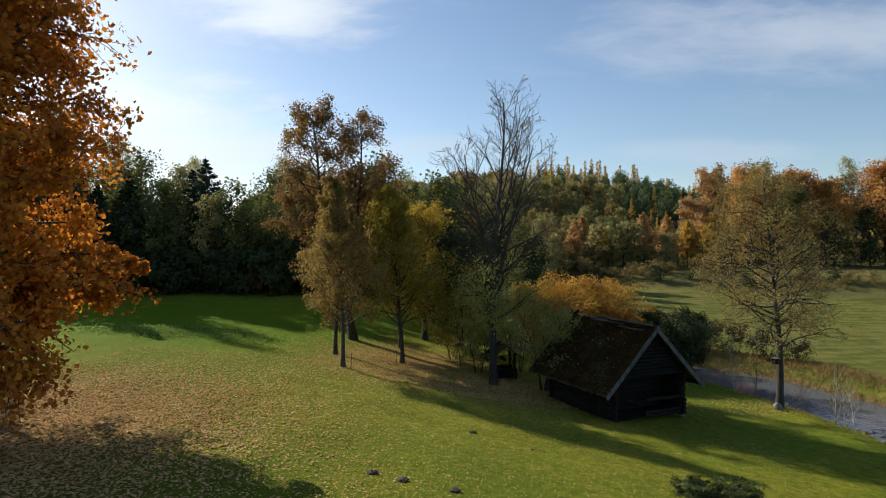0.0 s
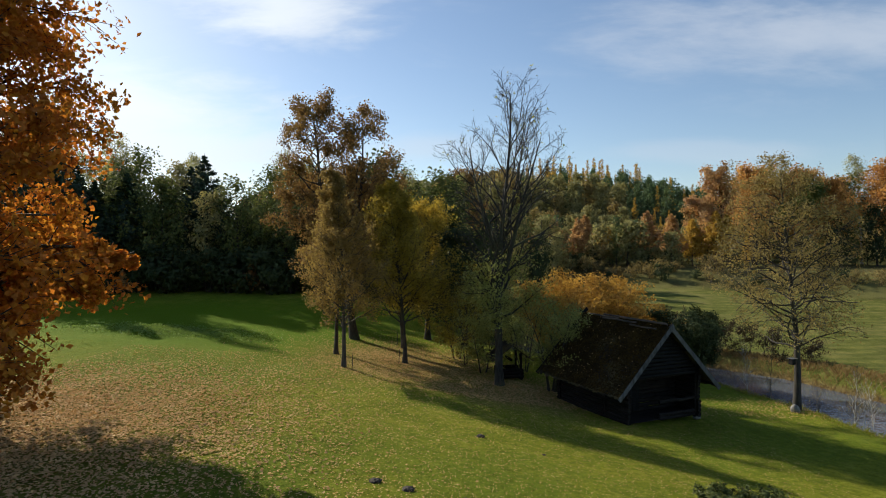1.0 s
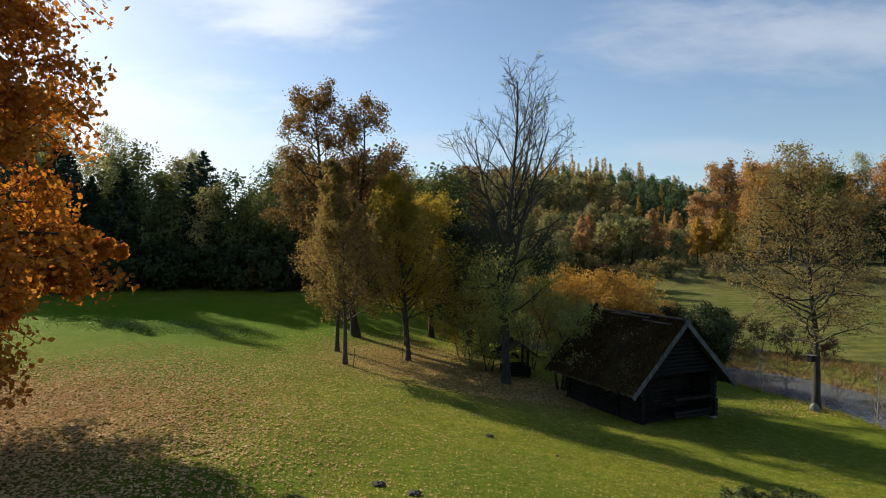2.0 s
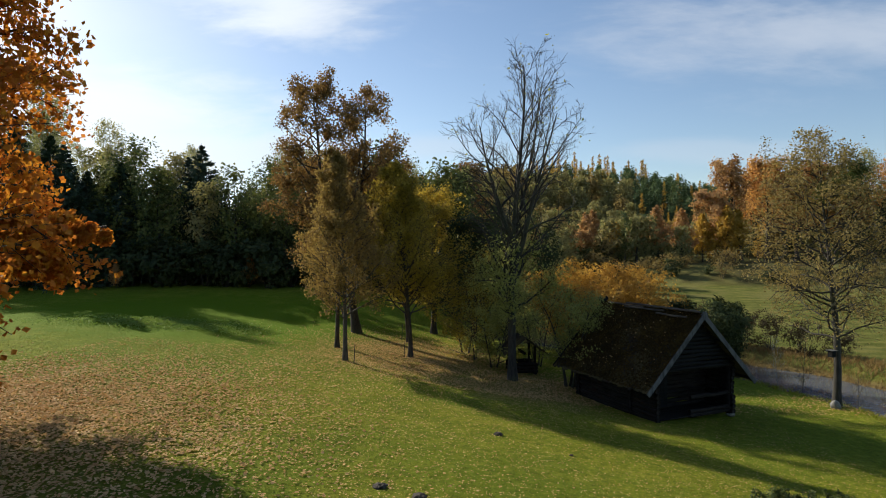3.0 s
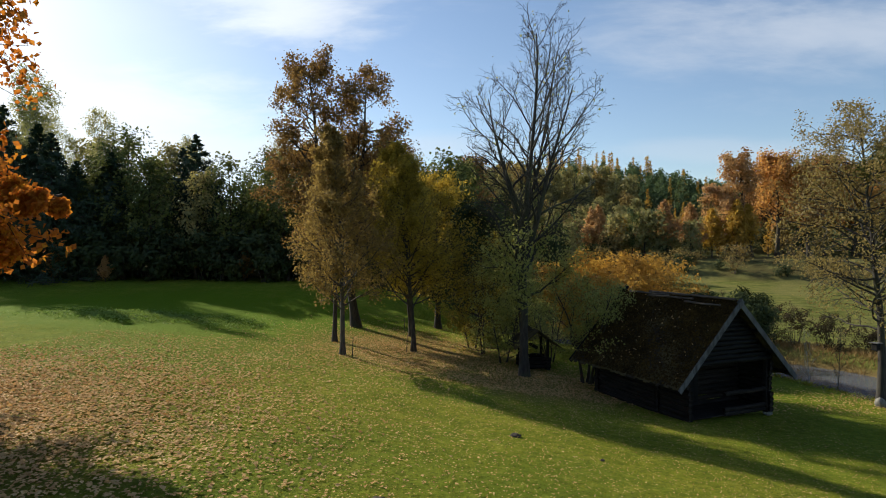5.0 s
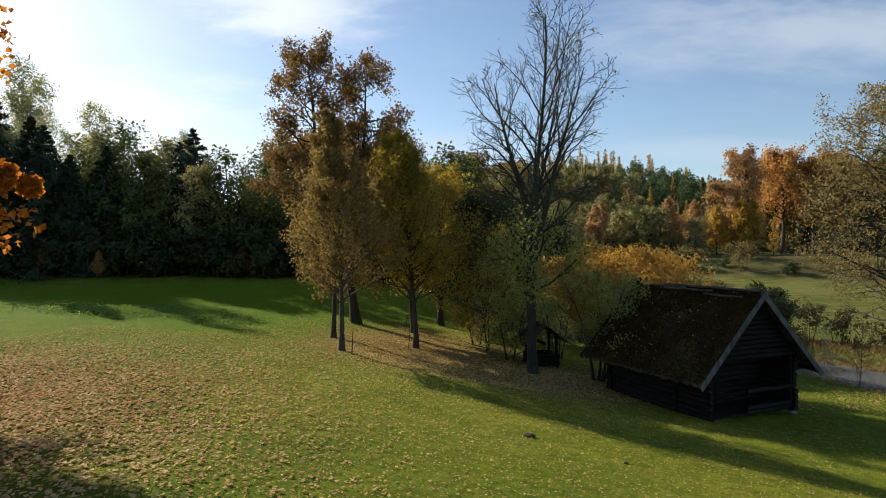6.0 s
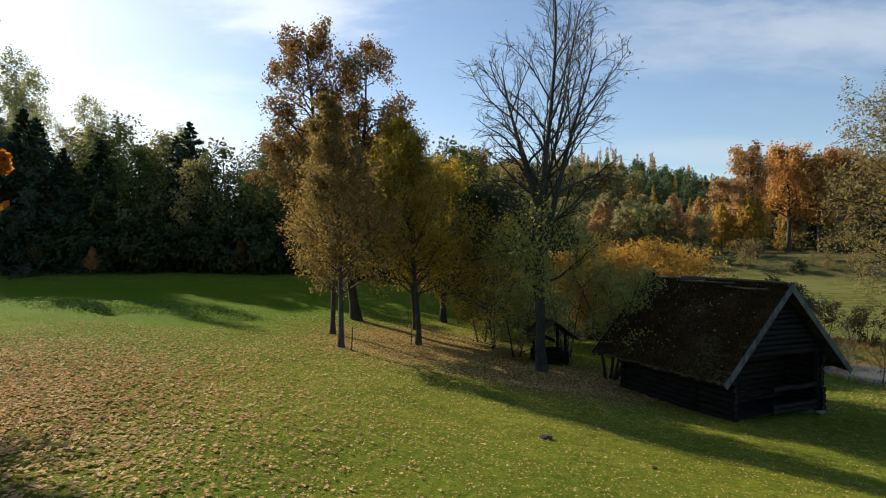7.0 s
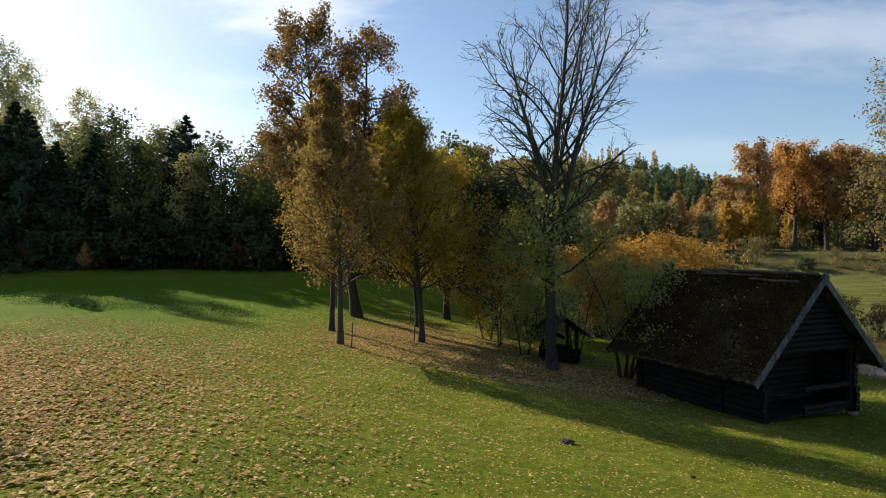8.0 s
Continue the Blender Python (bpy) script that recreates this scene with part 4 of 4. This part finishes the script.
kind_of_tree("hill_gold", "hill_larch", "slender golden larch on the far hill", BARK_DARK, LARCH, seed=112, height=11.5, radius=0.2, profile=lambda h: 1.9 * (1.03 - h) ** 0.8, first=0.06, size=0.26, slim=0.5, spread=0.28, gaps=0.05, counts=(34, 3), leaves=7, sides=(4, 3, 3, 3), segs=(6, 2, 1, 1), ratio=(0.4, 0.4), turned_out=0.4, angles=(70, 45, 40), tip=0.05)
kind_of_tree("hill_brown", "hill_tree", "brown autumn tree on the far hill", BARK_DARK, SEAR, seed=113, height=9, radius=0.2, profile=dome(3.3, 0.9, 0.4), first=0.06, size=0.42, spread=0.55, **low)
kind_of_tree("thicket", "bank_shrub", "brown thorny shrub on the meadow bank", BARK_DARK, SEAR, seed=115, height=4.0, radius=0.05, profile=dome(2.4, 0.9, 0.4), first=0.04, size=0.22, spread=0.34, gaps=0.2, counts=(20, 4), leaves=6, stems=4, sides=(3, 3, 3, 3), segs=(5, 3, 2, 2))
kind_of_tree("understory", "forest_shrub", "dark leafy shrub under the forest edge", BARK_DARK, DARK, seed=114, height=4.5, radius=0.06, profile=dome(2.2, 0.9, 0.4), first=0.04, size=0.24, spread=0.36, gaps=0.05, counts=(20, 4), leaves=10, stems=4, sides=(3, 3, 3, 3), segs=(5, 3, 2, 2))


def build_woods():
    rng = random.Random(21)
    def spin():
        return rng.uniform(0, 360)

    edge = "forest edge behind the lawn"
    wood_tree("spruce", -27.3, 69.0, 0.95, 10, edge)
    wood_tree("spruce", -31.2, 72.0, 0.90, 80, edge)
    wood_tree("spruce", -41.0, 58.0, 0.95, 60, edge)
    for x, y, s in ((-37.2, 59.5, 0.86), (-38.8, 61.5, 0.95), (-35.6, 61.5, 0.72), (-34.2, 63.5, 0.8)):
        wood_tree("spruce", x, y, s, spin(), edge)
    wood_tree("spruce", -47.5, 66.0, 1.15, 160, edge)
    # the edge of the wood, in rows that rise backwards
    for row, (y0, step, lo, hi) in enumerate(((62.5, 2.7, 0.72, 0.98), (68, 3.0, 0.9, 1.14), (73.5, 3.1, 1.08, 1.34))):
        x = -66.0
        while x < (-10 if row < 1 else 3):
            key = rng.choice(("dark", "green", "green", "olive") if row == 0 else ("green", "green", "olive") if row == 1 else ("green", "olive", "olive"))
            y = y0 + 0.16 * abs(x + 30) + rng.uniform(-1.5, 1.5) - max(0, -40 - x) * 0.35
            if not (abs(x + 27.4) < 4.0 and row >= 1):
                wood_tree(key, x + rng.uniform(-0.9, 0.9), y, 0.95 * rng.uniform(lo, hi), spin(), edge)
            x += step
    # trees deeper in the wood, with shade put into their dark leaf colour
    x = -70.0
    while x < 0:
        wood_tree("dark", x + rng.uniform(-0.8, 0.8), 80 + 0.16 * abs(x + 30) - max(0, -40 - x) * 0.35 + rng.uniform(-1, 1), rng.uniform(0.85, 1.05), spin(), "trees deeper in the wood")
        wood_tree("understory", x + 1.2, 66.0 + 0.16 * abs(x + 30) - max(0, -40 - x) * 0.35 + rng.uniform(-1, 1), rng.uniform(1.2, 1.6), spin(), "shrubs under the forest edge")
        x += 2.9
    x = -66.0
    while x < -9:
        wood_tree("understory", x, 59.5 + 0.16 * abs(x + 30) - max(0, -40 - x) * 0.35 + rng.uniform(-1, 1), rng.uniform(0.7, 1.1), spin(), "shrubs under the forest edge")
        x += 2.1
    for x, y, s in ((-42.6, 66.0, 1.18), (-45.2, 68.0, 1.15), (-38.0, 70.0, 1.02), (-50.6, 78.0, 1.05), (-48.0, 82, 0.95), (-55, 84, 1.1), (-32.0, 80, 0.92), (-22.5, 80, 0.95), (-20.0, 84, 0.95), (-36, 86, 0.95), (-42, 80, 0.9), (-60, 80, 1.15)):
        wood_tree("birch", x, y, s, spin(), "birches above the wood")
    # trees between lawn and hill
    for key, x, y, s in (("green", -8, 88, 1.45), ("birch", -5, 92, 1.0), ("green", -12, 84, 1.3), ("maple_dull", 2.8, 112, 1.15), ("olive", -1, 86, 1.25), ("birch", 1.0, 96, 1.0), ("dark", 6, 80, 1.0), ("olive", 9, 84, 0.95),
                         ("dark", 1, 74, 0.85), ("olive", -5, 68, 0.8), ("dark", 12, 76, 0.75), ("olive", 15, 90, 0.9), ("green", 12, 96, 1.0), ("dark", -14, 74, 1.0), ("green", -9, 76, 0.95)):
        wood_tree(key, x, y, s, spin(), "trees between lawn and hill")
    # small coloured trees along the meadow's far edge
    for key, x, y, size in (("russet", 16.0, 110, 0.95), ("olive", 20.5, 112, 0.62), ("russet", 24.8, 111, 1.1), ("thicket", 27.5, 109, 1.3), ("green", 30.8, 108, 0.62), ("amber", 30.2, 113, 0.9), ("russet", 34.3, 113, 1.0), ("russet", 37.2, 110, 1.25),
                            ("russet", 41.8, 111, 1.2), ("amber", 46.2, 112, 1.1), ("amber", 49.5, 110, 1.25), ("amber", 52.5, 113, 1.2), ("russet", 22.0, 119, 1.1), ("olive", 33.0, 121, 0.8), ("russet", 40.0, 119, 1.15), ("amber", 45.0, 120, 1.0), ("russet", 28.5, 122, 1.2)):
        wood_tree(key, x, y, size, spin(), "small trees at the meadow edge")
    # maples on the terrace
    wood_tree("maple_lean", 54.2, 114.0, 1.18, 0, "maples on the terrace")
    for x, y, s in ((45.5, 88.0, 1.08), (49.0, 86.5, 0.98), (52.5, 89.0, 1.05), (55.5, 87.0, 0.95), (47.5, 94.0, 1.05), (58.5, 91, 0.92)):
        wood_tree("maple_far", 1.33 * x, 1.33 * y, 1.02 * s, spin(), "maples on the terrace")
    for key, x, y, s in (("birch", 64, 92, 1.0), ("green", 61.5, 94, 1.15), ("maple_far", 66, 88, 0.92), ("dark", 62, 86, 0.8), ("dark", 66, 84, 0.85), ("green", 69, 90, 1.25), ("olive", 72, 88, 1.1), ("maple_far", 73, 94, 1.0), ("dark", 58, 88, 0.7),
                         ("dark", 54, 96, 0.8), ("dark", 50, 98, 0.8), ("green", 76, 86, 1.2), ("dark", 71, 82, 0.8), ("green", 80, 90, 1.3), ("dark", 45, 100, 0.75)):
        wood_tree(key, 1.3 * x, 1.3 * y, 1.25 * s, spin(), "trees beyond the meadow")
    x = 24.0
    while x < 100:
        key = rng.choice(("understory", "thicket", "thicket", "thicket"))
        size = rng.uniform(0.25, 0.70) * (0.7 if 44 < x < 66 else 1.0)
        wood_tree(key, x, max(76.0, 119.5 - 0.64 * x) + rng.uniform(-1.5, 5.5), size, spin(), "shrubs along the meadow bank")
        x += rng.uniform(0.5, 1.6) if x < 48 else rng.uniform(0.35, 1.0)
    for x, y, s in ((-36.0, 58.5, 0.42), (-31.0, 58.0, 0.3), (-19.5, 60.5, 0.38), (-45.0, 55.0, 0.45), (-14.0, 63.0, 0.4)):
        wood_tree("russet", x, y, s, spin(), "coloured shrubs at the forest edge")
    # the wooded hill
    for row in range(15):
        y = 118 + row * 8.5
        x = -78 + rng.uniform(0, 4)
        while x < 60 + 0.42 * y:
            pick = noise.noise(Vector((x * 0.045, y * 0.05, 3.0))) + rng.uniform(-0.12, 0.12)
            bearing = x / y
            if row >= 11 and 0.10 < bearing < 0.33 and rng.random() < 0.85:
                key = "hill_gold"
            elif row >= 9 and bearing > 0.12:
                key = "hill_pine"
            elif row >= 6 and bearing > 0.30:
                key = "hill_pine" if pick > -0.32 else "hill_gold"
            elif bearing < 0.16:
                key = "hill_brown" if pick > -0.05 else "hill_green"
            else:
                key = "hill_pine" if pick > 0.30 else "hill_green" if pick > -0.05 else "hill_brown" if pick > -0.32 else "hill_gold"
            if x > -24 or row >= 12:
                wood_tree(key, x, y + rng.uniform(-3, 3), rng.uniform(0.65, 1.15) * (0.70 if row < 7 else 0.78 if key == "hill_pine" else 1.1), spin(), "wooded hill")
            x += rng.uniform(3.3, 5.6) if row < 12 else rng.uniform(2.2, 3.6)
    x = 8.0
    while x < 42:
        wood_tree(rng.choice(("understory", "thicket", "hill_brown", "hill_green")), x, 107.0 + rng.uniform(-2.5, 6.0), rng.uniform(0.45, 0.85), spin(), "bushes below the hill")
        x += rng.uniform(0.9, 2.2)


build_woods()


# ---- loose leaves, grass and reeds ----
def on_ground(x, y, lift):
    return np.stack([x, y, ground_height(x, y) + lift], 1)


def build_fallen_leaves():
    r = np.random.default_rng(5)
    sets = [np.stack([r.normal(-15.0, 5.0, 40000), r.normal(18.0, 4.6, 40000)], 1),
            np.stack([r.uniform(-18, 13, 30000), 10 + 25 * r.uniform(size=30000) ** 1.2], 1),
            np.stack([r.normal(-8, 5.5, 6000), r.normal(20, 5.5, 6000)], 1),
            np.stack([r.normal(-3.0, 3.6, 17000), r.normal(39, 4.2, 17000)], 1),
            np.stack([r.normal(4.0, 3.0, 9000), r.normal(32, 3.0, 9000)], 1),
            np.stack([r.normal(18, 3.0, 2500), r.normal(31, 2.0, 2500)], 1)]
    p = np.concatenate(sets)
    local = (p - np.array([10.11, 27.96])) @ np.array([[0.916, -0.402], [0.402, 0.916]])
    under = (np.abs(local[:, 0]) < 2.2) & (local[:, 1] > 0.4) & (local[:, 1] < 5.8)
    keep = (~under) & (river_distance(p[:, 0], p[:, 1]) > 4.5) & (p[:, 1] > 6)
    p = p[keep]
    v, f = blades(r, on_ground(p[:, 0], p[:, 1], 0.035), np.where(p[:, 1] > 30, 0.044, 0.022 + 0.034 * ramp(-p[:, 0] + r.normal(size=len(p)) * 2.5, 0, 10)), 0.75, 0.88, 0.2)
    tagged(new("fallen_leaves", mesh_of("fallen_leaves", v, f, FALLEN)), "curled brown and orange maple leaves strewn over the lawn", "leaves", kind="stuff")
    # leaves caught on the barn roof
    n = 170
    d, y = r.uniform(0.1, 4.0, n), 6.35 * r.beta(1.5, 1.0, n)
    c = np.stack([-d * 0.704 - 0.03, y, 4.40 - d * 0.710 + 0.05], 1)
    v, f = blades(r, c, 0.036, 0.75, 0.3)
    v = np.array([BARN @ Vector(q) for q in v])
    tagged(new("roof_leaves", mesh_of("roof_leaves", v, f, FALLEN)), "dry pale leaves caught on the mossy barn roof", "leaves", kind="stuff")


def blade_field(name, label, category, p, tall, wide, mat, seed, bend=0.4, lift=0.0):
    """Upright pointed blades of grass or reed, one bent four-cornered blade each."""
    r = np.random.default_rng(seed)
    n = len(p)
    base = on_ground(p[:, 0], p[:, 1], lift - 0.02)
    a = r.uniform(0, 2 * math.pi, n)
    side = np.stack([np.cos(a), np.sin(a), np.zeros(n)], 1) * wide
    h = (tall * r.uniform(0.5, 1.2, n))[:, None]
    lean = np.concatenate([r.normal(size=(n, 2)) * bend, np.ones((n, 1))], 1) * h
    half = np.concatenate([lean[:, :2] * 0.35, lean[:, 2:] * 0.55], 1)
    v = np.stack([base - side, base + side, base + half + side * 0.8, base + lean], 1).reshape(-1, 3)
    tagged(new(name, mesh_of(name, v, np.arange(4 * n).reshape(n, 4), mat)), label, category, kind="stuff")


def build_grass():
    r = np.random.default_rng(6)
    n = 120000
    d = 9 + 27 * r.uniform(size=n) ** 0.8
    p = np.stack([r.uniform(-0.85, 0.85, n) * d - 0.5, d + r.uniform(-1, 1, n)], 1)
    p = p[river_distance(p[:, 0], p[:, 1]) > 4.2]
    local = (p - np.array([10.11, 27.96])) @ np.array([[0.916, -0.402], [0.402, 0.916]])
    p = p[~((np.abs(local[:, 0]) < 2.1) & (local[:, 1] > 0.5) & (local[:, 1] < 5.7))]
    blade_field("grass", "short green lawn grass, slightly yellowed in patches", "grass", p, 0.055, 0.007, BLADE, 31, 0.7)
    # rough weeds left standing on the lawn
    k = 3600
    p = np.stack([r.normal(-18.5, 3.0, k), r.normal(40.8, 1.3, k)], 1)
    v, f = blades(r, on_ground(p[:, 0], p[:, 1], 0.10), 0.085, 0.6, 0.6)
    tagged(new("weed_patch", mesh_of("weed_patch", v, f, WEED)), "patch of taller pale green weeds on the lawn", "weeds", kind="stuff")
    # bank grass and reeds along the river
    k = 60000
    p = np.stack([r.uniform(10, 36, k), r.uniform(18, 62, k)], 1)
    dist = river_distance(p[:, 0], p[:, 1])
    far = (p[:, 0] > np.interp(p[:, 1], [c[1] for c in RIVER], [c[0] for c in RIVER])) | (p[:, 1] > 50)
    reeds = p[(dist > 2.9) & (dist < 7.0) & far]
    blade_field("reeds", "straw-brown dry reeds and sedge on the river bank", "reeds", reeds, 0.38, 0.014, REED, 33, 0.45)
    near = p[(dist > 2.9) & (dist < 5.4) & ~far][:6000]
    blade_field("bank_grass", "longer green grass on the near river bank", "grass", near, 0.22, 0.012, BLADE, 34, 0.5)


build_fallen_leaves()
build_grass()

# ---- small things ----
for i, (x, y, s) in enumerate(((-1.9, 15.9, 0.15), (-1.05, 15.4, 0.15), (0.3, 14.9, 0.14), (1.1, 21.9, 0.14), (3.1, 20.6, 0.06))):
    bm = bmesh.new()
    bmesh.ops.create_icosphere(bm, subdivisions=3, radius=1.0)
    for v in bm.verts:
        v.co *= 1 + 0.35 * noise.noise(v.co * 2.2 + Vector((i * 3.1, 0, 0))) + 0.15 * noise.noise(v.co * 7)
        v.co.z *= 0.45
    bmesh.ops.scale(bm, vec=(s, s * 0.9, s), verts=bm.verts)
    me = bpy.data.meshes.new("molehill")
    bm.to_mesh(me)
    bm.free()
    me.materials.append(SOIL)
    ob = new("molehill", me)
    ob.location = (x, y, gz(x, y) + 0.02)
    tagged(ob, "small dark molehill of loose soil on the lawn", "molehill", "molehills")

for x, y, h in ((-5.15, 33.2, 0.95), (-3.55, 43.6, 1.1), (-2.95, 37.5, 0.9)):
    ob = thing("tree_stake", pose(x, y, gz(x, y), 2, 3, 0), "thin upright wooden stake beside a young tree", "stake", "tree stakes")
    v, f = tube([(0, 0, -0.1), (0.005, 0, h * 0.5), (0, 0.01, h)], [0.025, 0.024, 0.02], 6)
    child("shaft", mesh_of("shaft", v, f, BARK, True), ob)

ob = thing("nest_box", pose(17.72, 31.65, gz(18.05, 31.8) + 2.35, 0, 0, 20), "small weathered wooden nest box on the riverside tree", "nest box")
part("box_body", box(bmesh.new(), -0.12, 0.12, -0.12, 0.12, 0, 0.3, 0.008), BOARD, ob)
part("box_roof", box(bmesh.new(), -0.19, 0.19, -0.2, 0.18, 0.30, 0.33, 0.006), GREY_EDGE, ob)

bm = bmesh.new()
bmesh.ops.create_icosphere(bm, subdivisions=3, radius=0.22)
for v in bm.verts:
    v.co *= 1 + 0.3 * noise.noise(v.co * 5)
    v.co.z *= 1.2
me = bpy.data.meshes.new("boulder")
bm.to_mesh(me)
bm.free()
me.materials.append(STONE)
ob = new("boulder", me)
ob.location = (17.68, 31.3, gz(17.68, 31.3) + 0.12)
tagged(ob, "pale grey stone leaning at the riverside tree", "stone")

for i, (x, y, h) in enumerate(((19.2, 36.5, 4.6), (18.5, 37.5, 3.6), (20.5, 31.0, 3.8), (20.9, 31.5, 4.4), (21.2, 31.2, 3.2), (22.0, 31.8, 3.4), (19.9, 33.0, 2.6))):
    plant_tree("birch_sapling", "thin pale birch sapling with few leaves on the bank", "sapling", x, y, BARK_BIRCH if i % 3 else TWIG, SEAR, apart=False, group="birch saplings", turn=70 * i,
               seed=80 + i, height=h, radius=0.035, profile=dome(0.9, 0.7, 0.5), first=0.3, counts=(16, 5), angles=(40, 35, 30), leaves=3, size=0.04, spread=0.08, sides=(6, 3, 3, 3))
for i, (x, y, h, wide) in enumerate(((19.4, 49.6, 2.9, 2.0), (21.4, 48.6, 3.0, 2.0), (23.4, 47.4, 2.8, 2.0), (17.4, 51.2, 3.2, 2.2), (25.2, 46.2, 2.4, 1.8), (18.6, 51.6, 3.2, 2.2), (22.6, 49.8, 2.8, 2.0), (26.6, 44.6, 1.7, 1.5), (20.3, 51.0, 3.0, 2.1), (22.0, 30.0, 1.3, 0.7))):
    plant_tree("bank_shrub", "dark leafless bank shrub with brown tangled twigs", "shrub", x, y, BARK_DARK, BRUSH, apart=False, group="bank shrubs", turn=40 * i,
               seed=90 + i, height=h, radius=0.03, profile=dome(wide * 0.7, 0.9, 0.45), first=0.05, counts=(26, 4, 3), sides=(3, 3, 3, 3), segs=(6, 3, 2, 1), leaves=12, size=0.06, spread=0.12, stems=7)
for i, (x, y, h) in enumerate(((7.2, 17.4, 0.5), (7.75, 17.6, 0.6), (8.3, 17.5, 0.45), (8.9, 17.7, 0.6))):
    plant_tree("nettle_clump", "low green nettle clump growing on the lawn", "plant", x, y, BARK, GREEN, apart=False, group="nettles", turn=100 * i, seed=97 + i, height=h, radius=0.012, profile=dome(0.36, 0.8, 0.5),
               first=0.05, counts=(44, 5), leaves=22, size=0.058, slim=0.45, spread=0.10, gaps=0.2, stems=10, segs=(5, 3, 2, 1), sides=(4, 3, 3, 3))
